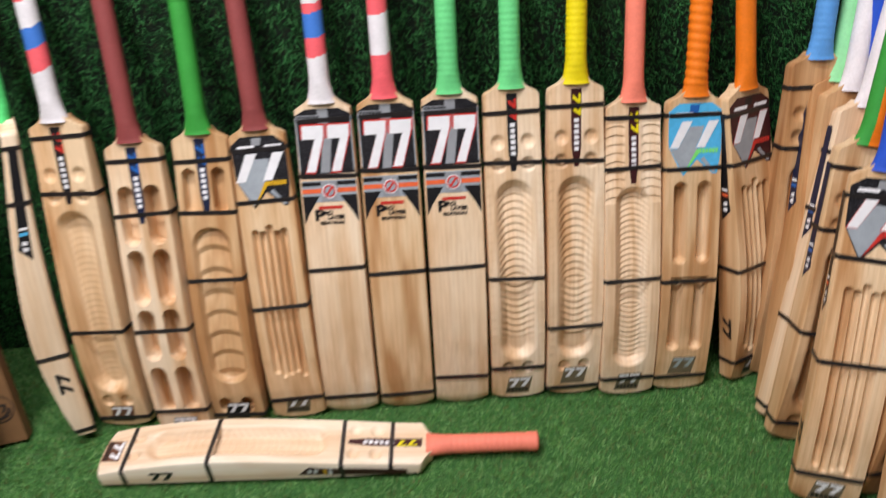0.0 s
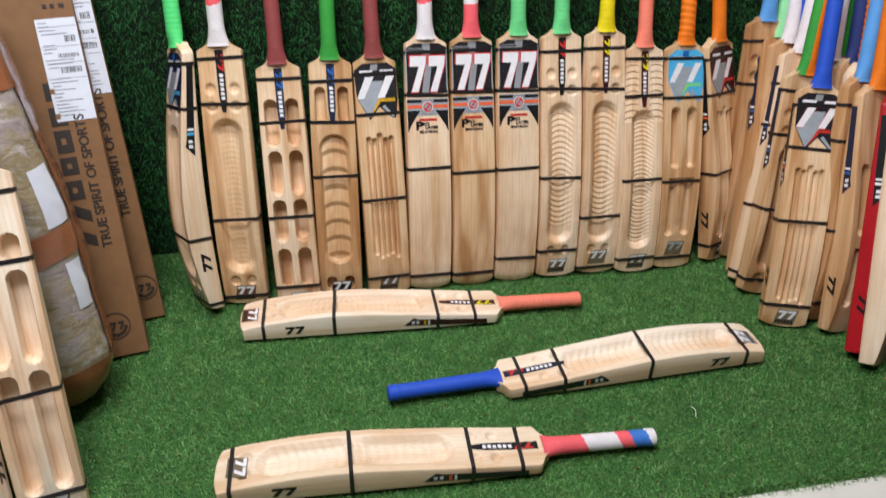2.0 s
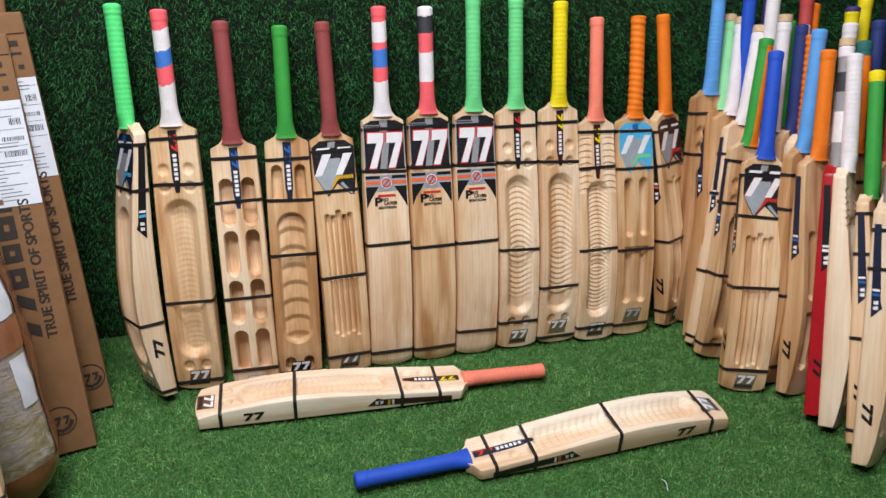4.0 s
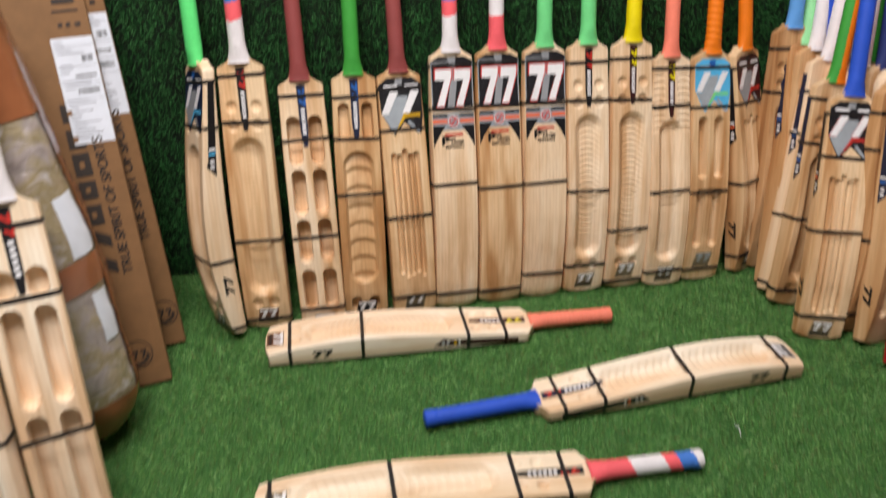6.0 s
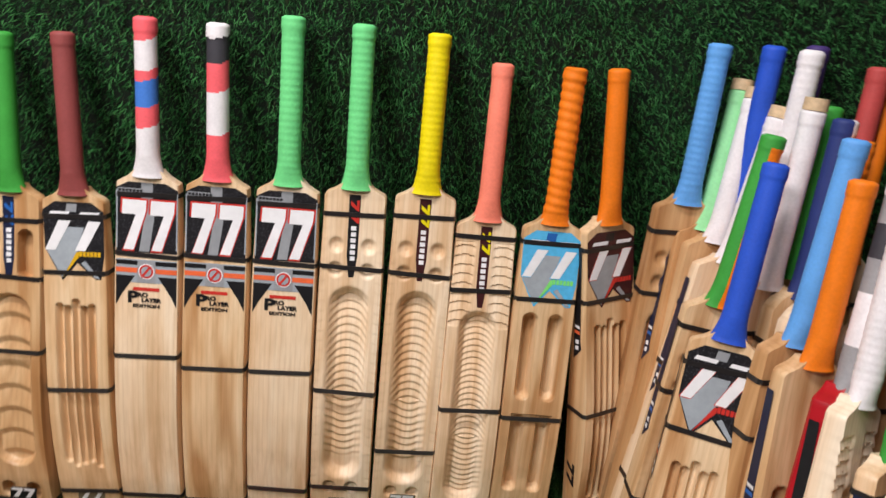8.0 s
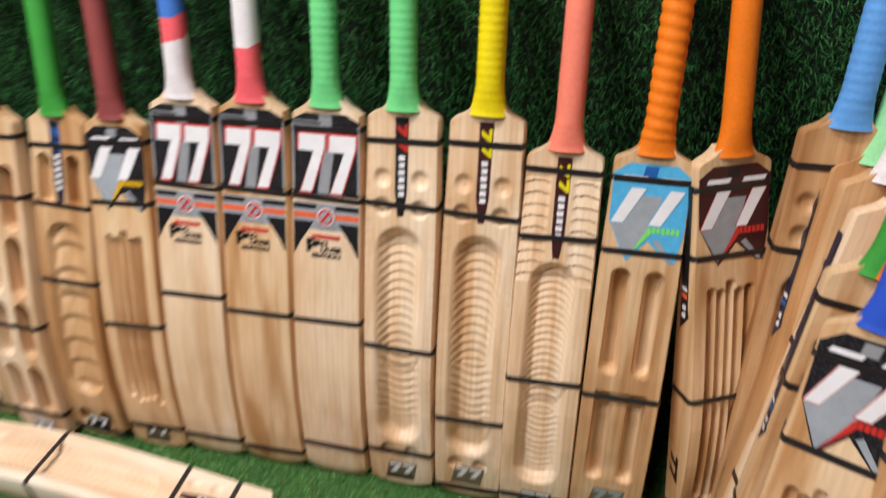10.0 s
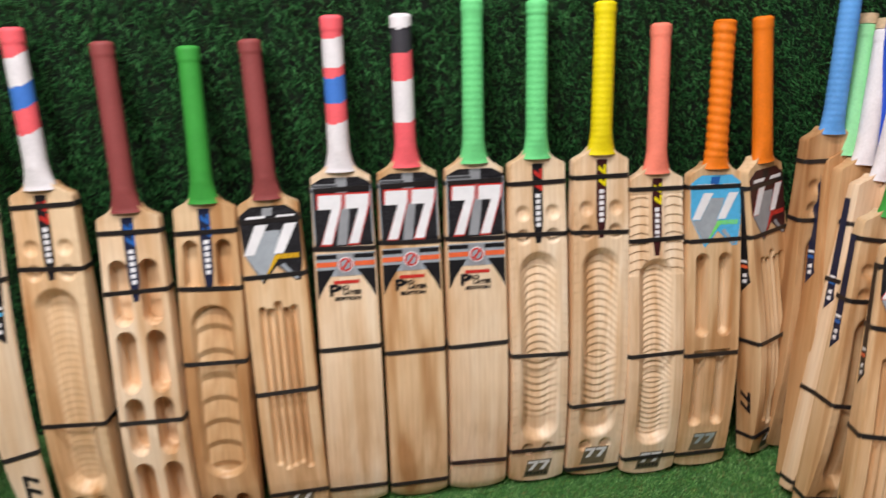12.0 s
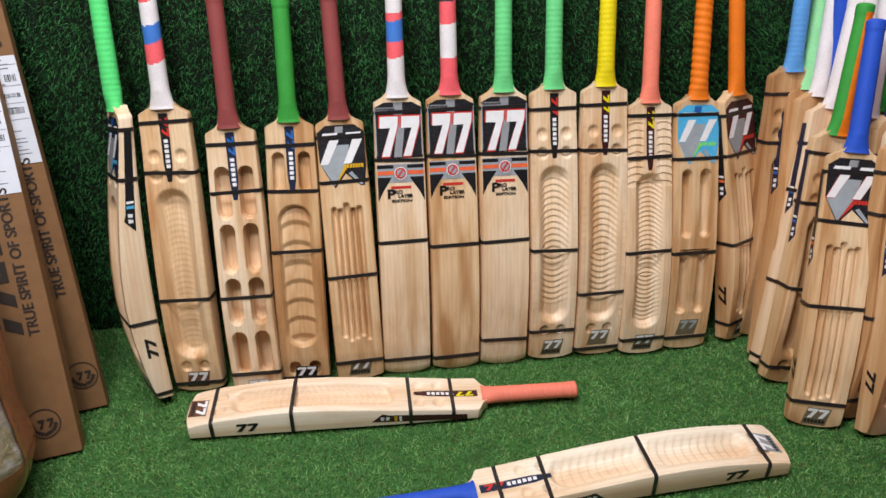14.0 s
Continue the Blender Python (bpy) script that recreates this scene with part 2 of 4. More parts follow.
blades("floor_turf", 360000, XL, XR, EDGE - 0.012, YB, 0.012, 0.0014, 1.0, TURF_FLOOR, pose(0, 0, -0.010), "short bright green artificial grass on the floor", 3, 0.012)
blades("wall_turf", 330000, XL, XR, 0.0, 1.55, 0.012, 0.0013, 0.9, TURF_WALL, pose(0, YB + 0.006, 0, 90, 0, 0), "dark green artificial grass covering the wall", 4, 0, 0.6)


# ---- cricket bats ----
HW = 0.0515          # half of a blade's width
TOE_T = 0.032


def ss(a, b, x):
    t = np.clip((x - a) / (b - a), 0, 1)
    return t * t * (3 - 2 * t)


def thick(z, lb=0.57):
    q = np.asarray(z) / lb
    return np.interp(q, [0, 0.04, 0.12, 0.25, 0.36, 0.48, 0.62, 0.78, 0.92, 1.0, 1.1], [0.030, 0.035, 0.043, 0.052, 0.055, 0.053, 0.046, 0.037, 0.029, 0.026, 0.026])


def half_width(z, lb):
    z = np.asarray(z)
    w = HW * (1 - 0.05 * ss(0.7 * lb, lb, z))
    return np.interp(z, [0, lb + 0.001, lb + 0.005, lb + 0.008, lb + 0.011, lb + 0.015, lb + 0.020, lb + 0.026, lb + 0.036], [1, 1, 0.985, 0.93, 0.80, 0.64, 0.51, 0.42, 0.36]) * w


def slot(u, z, u0, z0, z1, r, depth, wall=0.3, taper=0.0):
    """A round-ended hollow along z."""
    d = np.hypot(u - u0, z - np.clip(z, z0 + r, z1 - r)) / r
    f = 1 - ss(1 - wall, 1.0, d)
    if taper:
        f = f * (0.35 + 0.65 * np.clip((z1 - z) / taper, 0, 1))
    return depth * f


def crescents(u, z, z0, z1, r, zc, pitch, amp, k=15.0):
    """Gouge marks: arches above zc, bowls below it."""
    inside = 1 - ss(0.72, 0.95, np.hypot(u, z - np.clip(z, z0 + r, z1 - r)) / r)
    f = np.where(z > zc, z + k * u * u, zc - (zc - z) - k * u * u)
    saw = (f / pitch) % 1.0
    saw = np.where(saw > 0.72, (1 - saw) / 0.28, saw / 0.72)
    return inside * amp * (saw - 0.5)


def carve(design, u, z, lb):
    d = np.zeros_like(u)
    kind, *p = design
    if kind in ("scoop", "scoop_soft", "scoop_split"):
        z0, z1 = p[0], p[1]
        r = p[2] if len(p) > 2 else 0.037
        d = np.maximum(d, slot(u, z, 0, z0, z1, r, 0.0205 if kind == "scoop_soft" else 0.0165, 0.55))
        if kind == "scoop":
            d = d + crescents(u, z, z0, z1, r * 0.97, z0 + 0.45 * (z1 - z0), 0.0135, 0.0026, 18) * ss(z0 + 0.035, z0 + 0.060, z)
        if kind == "scoop_soft":
            d = d + crescents(u, z, z0, z1, r * 0.85, z0, 0.012, 0.0006)
        if kind == "scoop_split":
            zm = 0.5 * (z0 + z1)
            d = d * (1 - 0.55 * np.exp(-((z - zm) / 0.022) ** 2)) + crescents(u, z, z0, z1, r, z0, 0.017, 0.0022, 10)
        for zz in (lb - 0.075, lb - 0.115):
            for sx in (-1, 1):
                d = np.maximum(d, slot(u, z, sx * 0.026, zz - 0.016, zz + 0.014, 0.0145, 0.0065, 0.7))
        for sx in (-1, 1):
            d = np.maximum(d, slot(u, z, sx * 0.019, z0 - 0.03, z0 - 0.002, 0.0125, 0.006, 0.5))
        edge = np.clip((np.abs(u) - r * 0.98) / 0.01, 0, 1) * (z > z0)
        saw = ((z + 3 * u * u) / 0.017) % 1.0
        d = d + edge * 0.0007 * saw
    elif kind == "scallop":
        z0, z1, r = p
        d = np.maximum(d, slot(u, z, 0, z0, z1, r, 0.0160, 0.5))
        d = d + crescents(u, z, z0, z1, r, z0 + 0.36 * (z1 - z0), 0.0105, 0.0026, 18)
        side = ss(0.012, 0.02, np.abs(u)) * (z > z1 - 0.03) * (z < lb - 0.02)
        saw = ((z + 14 * (np.abs(u) - 0.03) ** 2) / 0.0155) % 1.0
        d = d + side * 0.0032 * saw
    elif kind == "windows":
        for a, b in p[0]:
            for sx in (-1, 1):
                d = np.maximum(d, slot(u, z, sx * 0.0235, a, b, 0.0148, 0.040, 0.13))
    elif kind == "arches":
        z0, z1, zt0, zt1 = p
        d = np.maximum(d, slot(u, z, 0, z0, z1, 0.036, 0.0125, 0.25))
        d = d + crescents(u, z, z0, z1, 0.034, z0, 0.041, 0.0055, 11)
        for sx in (-1, 1):
            d = np.maximum(d, slot(u, z, sx * 0.026, zt0, zt1, 0.0125, 0.020, 0.2))
            d = np.maximum(d, slot(u, z, sx * 0.021, 0.022, 0.058, 0.012, 0.020, 0.2))
    elif kind == "flutes":
        z0, z1, n = p
        w = 0.064 / n
        for i in range(n):
            c = -0.032 + w * (i + 0.5)
            top = z1 - 0.004 * abs(i - (n - 1) / 2) - 0.007 * ((i * 3) % 2)
            low = z0 + 0.005 * ((i * 2) % 3)
            d = np.maximum(d, slot(u, z, c, low, top, w * 0.60, 0.0125, 0.8) * (0.45 + 0.55 * ss(low, low + 0.05, z)))
    elif kind == "two_slots":
        for a, b in p[0]:
            for sx in (-1, 1):
                d = np.maximum(d, slot(u, z, sx * 0.0215, a, b, 0.0135, 0.022, 0.5, 0.015))
        d = np.maximum(d, 0.0035 * ss(p[0][-1][0], p[0][-1][0] + 0.03, z) * (z < p[0][-1][1]) * (np.abs(u) < 0.034))
    return d


def blade_mesh(design, lb, mat, rows, cols=33):
    if design:
        cols = 65 if rows > 150 else 41
        rows = int(rows * 1.25)
    c = np.linspace(-1, 1, cols)
    c = np.sign(c) * np.abs(c) ** 0.92
    c[0], c[1], c[-2], c[-1] = -1, -0.965, 0.965, 1
    z = np.linspace(0, lb + 0.026, rows)
    hw = half_width(z, lb)
    U = hw[:, None] * c[None, :]
    bow = np.clip(1 - z / 0.05, 0, 1)[:, None] ** 1.5
    Z = z[:, None] + bow * 0.010 * np.abs(c[None, :]) ** 2.6
    D = carve(design, U, np.repeat(z[:, None], cols, 1), lb) if design else np.zeros_like(U)
    D = np.clip(D, 0 - 0.002, thick(z, lb)[:, None] - 0.006)
    Y = thick(z, lb)[:, None] - D
    Y[:, 0] -= 0.0035
    Y[:, -1] -= 0.0035
    Y[0, :] -= 0.004
    front = np.stack([U, Y, Z], 2)
    # the back, a little rounded
    bc = np.array([-1, -0.93, 0, 0.93, 1])
    BU = hw[:, None] * bc[None, :]
    BZ = z[:, None] + bow * 0.010 * np.abs(bc[None, :]) ** 2.6
    BY = np.repeat(np.array([[0.004, 0.0, 0.0, 0.0, 0.004]]), rows, 0)
    back = np.stack([BU, BY, BZ], 2)
    verts = np.concatenate([front.reshape(-1, 3), back.reshape(-1, 3)])
    o = rows * cols
    i = np.arange(rows - 1)[:, None]
    j = np.arange(cols - 1)[None, :]
    a = i * cols + j
    f = [np.stack([a, a + cols, a + cols + 1, a + 1], 2).reshape(-1, 4)]
    j = np.arange(4)[None, :]
    a = o + i * 5 + j
    f.append(np.stack([a, a + 1, a + 6, a + 5], 2).reshape(-1, 4))
    r = np.arange(rows - 1)
    f.append(np.stack([r * cols, o + r * 5, o + (r + 1) * 5, (r + 1) * cols], 1))
    f.append(np.stack([r * cols + cols - 1, (r + 1) * cols + cols - 1, o + (r + 1) * 5 + 4, o + r * 5 + 4], 1))
    faces = np.concatenate(f).tolist()
    top = (rows - 1)
    faces.append([0 + k for k in range(cols)] + [o + k for k in range(4, -1, -1)])
    faces.append([top * cols + k for k in range(cols - 1, -1, -1)] + [o + top * 5 + k for k in range(5)])
    return mesh_from("blade", verts.tolist(), faces, mat, smooth=True, sharp=38)


def grip_mesh(z0, z1, colours, pattern, ribs, yc=0.019):
    """Rubber sleeve on the handle: flared at the blade, a rolled collar at the end."""
    n, rows = 20, 90
    z = np.linspace(z0 - 0.006, z1, rows)
    q = (z - z0) / (z1 - z0)
    r = 0.0163 + 0.0012 * (1 - q) + 0.0070 * np.clip(1 - (z - z0) / 0.04, 0, 1.15) ** 2.0
    r = r + 0.0011 * (z > z1 - 0.022) - 0.006 * np.clip((z - (z1 - 0.004)) / 0.004, 0, 1) ** 2
    amp, pitch, twist = ribs
    a = np.linspace(0, 2 * np.pi, n, endpoint=False)
    wave = (amp * np.abs(np.sin(np.pi * (z[:, None] / pitch + twist * a[None, :] / (2 * np.pi))))) * (q[:, None] > 0.06)
    R = r[:, None] + wave
    flat = np.clip((z - z0) / 0.03, 0, 1)[:, None]
    X = R * np.cos(a)[None, :]
    Y = yc + (R * (0.62 + 0.38 * flat)) * np.sin(a)[None, :] * (0.95)
    verts = np.stack([X, Y, np.repeat(z[:, None], n, 1)], 2).reshape(-1, 3).tolist()
    faces, idx = [], []
    for i in range(rows - 1):
        for k in range(n):
            m = (k + 1) % n
            faces.append((i * n + k, i * n + m, (i + 1) * n + m, (i + 1) * n + k))
            idx.append(pattern(q[i], a[k]))
    faces.append([(rows - 1) * n + k for k in range(n)])
    idx.append(pattern(1.0, 0.0))
    return mesh_from("grip", verts, faces, colours, idx, smooth=True, sharp=60)


def bands(*stops):
    """Colour number by height along the grip: (upper end, number), ..."""
    def f(q, a):
        for e, k in stops:
            if q <= e:
                return k
        return stops[-1][1]
    return f


def slanted(slope, *stops):
    g = bands(*stops)
    return lambda q, a: g(q + slope * math.sin(a * 1.0 + 0.6), a)


def one(q, a):
    return 0


def strap(bat, z, lb, tilt=0.0, wd=0.0075):
    """Black tape drawn tight round the blade."""
    verts, faces = [], []
    for e in (-1, 1):
        zz = z + e * wd / 2
        hw, t = float(half_width(z, lb)), float(thick(z, lb))
        for g in (0.0006, 0.0016):
            for x, y in ((-hw - g, 0.003), (-hw - g, t - 0.0035), (-hw + 0.003, t + g), (-hw * 0.4, t + g * 1.2), (hw * 0.4, t + g * 1.2), (hw - 0.003, t + g), (hw + g, t - 0.0035), (hw + g, 0.003), (hw - 0.003, -g), (-hw + 0.003, -g)):
                verts.append((x, y, zz + tilt * x))
    n = 10
    for k in range(n):
        m = (k + 1) % n
        faces += [(n + k, n + m, 3 * n + m, 3 * n + k), (k, m, n + m, n + k), (2 * n + k, 3 * n + k, 3 * n + m, 2 * n + m)]
    return child("strap", mesh_from("strap", verts, faces, TAPE), bat)


def patch(bat, name, pts, mat, lb, lift=0.0004, label="", side=0):
    """A printed film on the decorated side (u to the viewer's right, v up the blade), or on an edge (u across the thickness)."""
    bm = bmesh.new()
    if side:
        x = side * (HW + lift)
        bm.faces.new([bm.verts.new((x, u, v)) for u, v in pts])
    else:
        bm.faces.new([bm.verts.new((-u, 0, v)) for u, v in pts])
        vs = [p[1] for p in pts]
        z = min(vs) + 0.02
        while z < max(vs):
            bmesh.ops.bisect_plane(bm, geom=bm.verts[:] + bm.edges[:] + bm.faces[:], plane_co=(0, 0, z), plane_no=(0, 0, 1))
            z += 0.02
        for v in bm.verts:
            v.co.y = float(thick(v.co.z, lb)) + lift
    me = bpy.data.meshes.new(name)
    bm.to_mesh(me)
    bm.free()
    me.materials.append(mat)
    return child(name, me, bat, label)


SEVEN = ((0, 1), (1, 1), (1, 0.78), (0.60, 0), (0.16, 0), (0.58, 0.71), (0, 0.71))


def glyph(shape, u, v, w, h, slant=0.0, turn=0, grow=0.0):
    """An outline placed with its lower left corner at (u, v); turn in quarter turns."""
    out = []
    for a, b in shape:
        a = 0.5 + (a - 0.5) * (1 + grow / w * 2)
        b = 0.5 + (b - 0.5) * (1 + grow / h * 2)
        x, y = a * w + slant * b * h, b * h
        if turn == 1:
            x, y = -y, x
        elif turn == -1:
            x, y = y, -x
        out.append((u + x, v + y))
    return out


def rect(u0, u1, v0, v1):
    return [(u0, v0), (u1, v0), (u1, v1), (u0, v1)]


def ring_pts(u, v, r, n=18):
    return [(u + r * math.cos(2 * math.pi * k / n), v + r * math.sin(2 * math.pi * k / n)) for k in range(n)]


def words(parent_ob, text, size, m, mat, name="lettering", bold=0.03):
    cu = bpy.data.curves.new(name, "FONT")
    cu.body, cu.size, cu.align_x, cu.align_y, cu.extrude = text, size, "CENTER", "CENTER", 0.0001
    cu.offset = size * bold
    tmp = bpy.data.objects.new(name, cu)
    me = bpy.data.meshes.new_from_object(tmp)
    bpy.data.objects.remove(tmp)
    me.materials.clear()
    me.materials.append(mat)
    return child(name, me, parent_ob, m=m)


def face_text(bat, parent_ob, text, size, u, v, lb, mat, lift=0.0012, bold=0.04):
    slope = (float(thick(v + 0.01, lb)) - float(thick(v - 0.01, lb))) / 0.02
    m = Matrix(((-1, 0, 0, -u), (0, slope, 1, float(thick(v, lb)) + lift), (0, 1, 0, v), (0, 0, 0, 1)))
    return words(parent_ob, text, size, m, mat, "lettering", bold)


def label_face(bat, lb):
    """Black face label with the white numerals, an orange band and small print."""
    w = HW * 0.93
    base = patch(bat, "sticker", [(-w, lb - 0.106), (w, lb - 0.106), (w, lb - 0.004), (0.6 * w, lb + 0.006), (-0.6 * w, lb + 0.006), (-w, lb - 0.004)], HEX, lb, 0.0004, "black label with white numerals")
    patch(base, "print", rect(-0.009, 0.009, lb - 0.03, lb + 0.006), GREY, lb, 0.0008)
    patch(base, "print", rect(-w * 0.95, -w * 0.10, lb - 0.017, lb - 0.004), GREY, lb, 0.0007)
    for k in range(7):
        patch(base, "print", rect(-w * 0.92 + k * 0.0055, -w * 0.92 + k * 0.0055 + 0.0042, lb - 0.0095, lb - 0.0055), BLACK, lb, 0.001)
        patch(base, "print", rect(-w * 0.92 + k * 0.0055, -w * 0.92 + k * 0.0055 + 0.0042, lb - 0.0155, lb - 0.0115), BLACK, lb, 0.001)
    patch(base, "print", [(-0.012, lb - 0.104), (0.004, lb - 0.104), (0.014, lb - 0.028), (-0.001, lb - 0.028)], GREY, lb, 0.0007)
    for u in (-0.0425, 0.0015):
        patch(base, "numeral", glyph(SEVEN, u, lb - 0.102, 0.037, 0.080, 0.06, 0, 0.0028), RED, lb, 0.0010)
        patch(base, "numeral", glyph(SEVEN, u, lb - 0.102, 0.037, 0.080, 0.06), WHITE, lb, 0.0014)
    for e in (-1, 1):
        patch(base, "print", [(e * w, lb - 0.10), (e * w, lb - 0.008), (e * (w - 0.0022), lb - 0.008), (e * (w - 0.0022), lb - 0.10)], SILVER, lb, 0.0009)
    band = patch(bat, "sticker", rect(-w, w, lb - 0.1555, lb - 0.1175), SILVER, lb, 0.0004, "silver and orange band label")
    for e in (-1, 1):
        patch(band, "print", [(e * w, lb - 0.1195), (e * 0.014, lb - 0.1195), (e * 0.014, lb - 0.1265), (e * w, lb - 0.1265)], BLACK, lb, 0.0008)
        patch(band, "print", [(e * w, lb - 0.1315), (e * 0.014, lb - 0.1315), (e * 0.014, lb - 0.1395), (e * w, lb - 0.1395)], ORANGE, lb, 0.0008)
        patch(band, "print", [(e * w, lb - 0.1445), (e * 0.018, lb - 0.1445), (e * w * 0.80, lb - 0.1745), (e * w, lb - 0.1935)], BLACK, lb, 0.0008)
    patch(band, "print", rect(-0.015, 0.015, lb - 0.1555, lb - 0.1195), GREY, lb, 0.0008)
    patch(band, "print", ring_pts(0, lb - 0.1365, 0.0128), WHITE, lb, 0.0011)
    patch(band, "print", ring_pts(0, lb - 0.1365, 0.0112), RED, lb, 0.0014)
    patch(band, "print", ring_pts(0, lb - 0.1365, 0.0082), SILVER, lb, 0.0017)
    patch(band, "print", [(-0.0085, lb - 0.1445), (-0.0055, lb - 0.1465), (0.0085, lb - 0.1285), (0.0055, lb - 0.1265)], RED, lb, 0.002)
    patch(band, "print", rect(-0.021, 0.021, lb - 0.1685, lb - 0.1630), RED, lb, 0.0008)
    big = face_text(bat, bat, "P", 0.0265, -0.0215, lb - 0.1800, lb, BLACK)
    big.scale.x = 1.2
    for text, size, u, v, wide in (("RO", 0.0098, -0.0055, lb - 0.1755, 1.2), ("LAYER", 0.0098, 0.0080, lb - 0.1838, 1.1), ("EDITION", 0.0075, 0.0005, lb - 0.1935, 1.45)):
        face_text(bat, bat, text, size, u, v, lb, BLACK, bold=0.045).scale.x = wide


def label_ribbon(bat, lb, ground, figure, top=0.0, length=0.134):
    """Narrow upright label: two small numerals above a column of small white bars."""
    z1, z0 = lb + 0.007 - top, lb + 0.007 - top - length
    base = patch(bat, "sticker", [(-0.0092, z1), (0.0092, z1), (0.0085, z0 + 0.035), (0.005, z0 + 0.006), (0.004, z0), (-0.004, z0), (-0.005, z0 + 0.006), (-0.0085, z0 + 0.035)], ground, lb, 0.0005, "narrow dark upright label")
    for k, v in enumerate((z1 - 0.007, z1 - 0.027)):
        patch(base, "numeral", glyph(SEVEN, -0.0060 + 0.001 * k, v, 0.017, 0.0135, 0.15, -1), figure, lb, 0.0009)
    for k in range(6):
        v = z1 - 0.054 - 0.0098 * k
        patch(base, "print", rect(-0.0040 + 0.0006 * (k % 2), 0.0044, v - 0.0034, v + 0.0034), WHITE, lb, 0.0009)


def label_wing(bat, lb, ground, pale, accent, mesh_mat, rim=WHITE, top=0.0):
    """Shield-shaped label: slanted white strokes over a pale wedge, a bright bar beside it."""
    w = HW * 0.92
    t = lb + 0.004 - top
    base = patch(bat, "sticker", [(-w, t - 0.014), (-0.6 * w, t), (0.6 * w, t), (w, t - 0.014), (w, t - 0.085), (0.88 * w, t - 0.124), (0.70 * w, t - 0.124), (0.10 * w, t - 0.098), (-0.40 * w, t - 0.127), (-0.62 * w, t - 0.108), (-0.97 * w, t - 0.075)], HEX if ground is BLACK else ground, lb, 0.0005, "shield-shaped printed label")
    patch(base, "print", [(-0.92 * w, t - 0.078), (-0.25 * w, t - 0.040), (0.34 * w, t - 0.040), (0.12 * w, t - 0.080), (-0.42 * w, t - 0.122), (-0.60 * w, t - 0.106)], pale, lb, 0.0008)
    patch(base, "print", [(-0.2 * w, t - 0.003), (0.14 * w, t - 0.003), (0.10 * w, t - 0.016), (-0.24 * w, t - 0.016)], mesh_mat, lb, 0.0008)
    for u in (-0.044, 0.003):
        patch(base, "numeral", [(u + 0.006, t - 0.0215), (u + 0.036, t - 0.0215), (u + 0.039, t - 0.0155), (u + 0.009, t - 0.0155)], WHITE, lb, 0.0010)
        patch(base, "numeral", glyph(((0, 0), (0.62, 0), (0.95, 1), (0.2, 1)), u, t - 0.077, 0.024, 0.046, 0.35, 0, 0.0011), rim, lb, 0.0011)
        patch(base, "numeral", glyph(((0, 0), (0.62, 0), (0.95, 1), (0.2, 1)), u, t - 0.077, 0.024, 0.046, 0.35), WHITE, lb, 0.0013)
    for k in range(6):
        u = 0.008 + 0.0058 * k
        patch(base, "print", rect(u, u + 0.0046, t - 0.087, t - 0.079), accent, lb, 0.0011)
    patch(base, "print", [(0.22 * w, t - 0.098), (0.36 * w, t - 0.094), (0.84 * w, t - 0.122), (0.70 * w, t - 0.122)], pale, lb, 0.0011)
    patch(base, "print", [(-0.42 * w, t - 0.125), (-0.36 * w, t - 0.120), (0.16 * w, t - 0.088), (0.16 * w, t - 0.080), (0.08 * w, t - 0.080)], accent, lb, 0.0012)


def label_toe(bat, lb, ground, v=0.028, figure=WHITE, strip=True):
    base = patch(bat, "sticker", [(-0.026, v - 0.018), (0.020, v - 0.018), (0.027, v + 0.020), (-0.018, v + 0.020)], ground, lb, 0.0005, "small dark label near the toe")
    for u in (-0.020, 0.001):
        patch(base, "numeral", glyph(SEVEN, u, v - 0.003, 0.019, 0.021, 0.15), figure, lb, 0.0009)
    if strip:
        for k in range(6):
            patch(base, "print", rect(-0.021 + 0.0068 * k, -0.021 + 0.0068 * k + 0.005, v - 0.014, v - 0.006), BLACK, lb, 0.0009)


def edge_marks(bat, lb, side, ribbon=BLACK, stripe=ORANGE, low=0.10, high=True, numerals=True):
    """Numerals and a long ribbon printed on one edge of the blade."""
    t = float(thick(low, lb))
    for k in range(2 if numerals else 0):
        sh = glyph(SEVEN, 0, 0, 0.021, 0.021, 0.25)
        patch(bat, "numeral", [(t * 0.5 - 0.0105 + b, low + (0.044 if side > 0 else 0) - side * (a + k * 0.022)) for a, b in sh], BLACK, lb, 0.0006, side=side)
    if high:
        z1, z0 = lb - 0.02, lb - 0.215
        a = [(0.006, z1), (0.019, z1), (0.030, z0 + 0.035), (0.034, z0 + 0.022), (0.014, z0), (0.012, z0 + 0.04)]
        rb = patch(bat, "sticker", a, ribbon, lb, 0.0005, "long printed ribbon on the edge", side=side)
        patch(rb, "print", [(0.013, z0 + 0.046), (0.028, z0 + 0.046), (0.027, z0 + 0.052), (0.0125, z0 + 0.052)], stripe, lb, 0.0009, side=side)
        patch(rb, "print", [(0.013, z0 + 0.056), (0.027, z0 + 0.056), (0.026, z0 + 0.061), (0.0125, z0 + 0.061)], WHITE, lb, 0.0009, side=side)
        for k in range(2):
            patch(rb, "print", [(0.017, z0 + 0.018 + k * 0.011), (0.026, z0 + 0.018 + k * 0.011), (0.026, z0 + 0.026 + k * 0.011), (0.017, z0 + 0.024 + k * 0.011)], WHITE, lb, 0.0009, side=side)


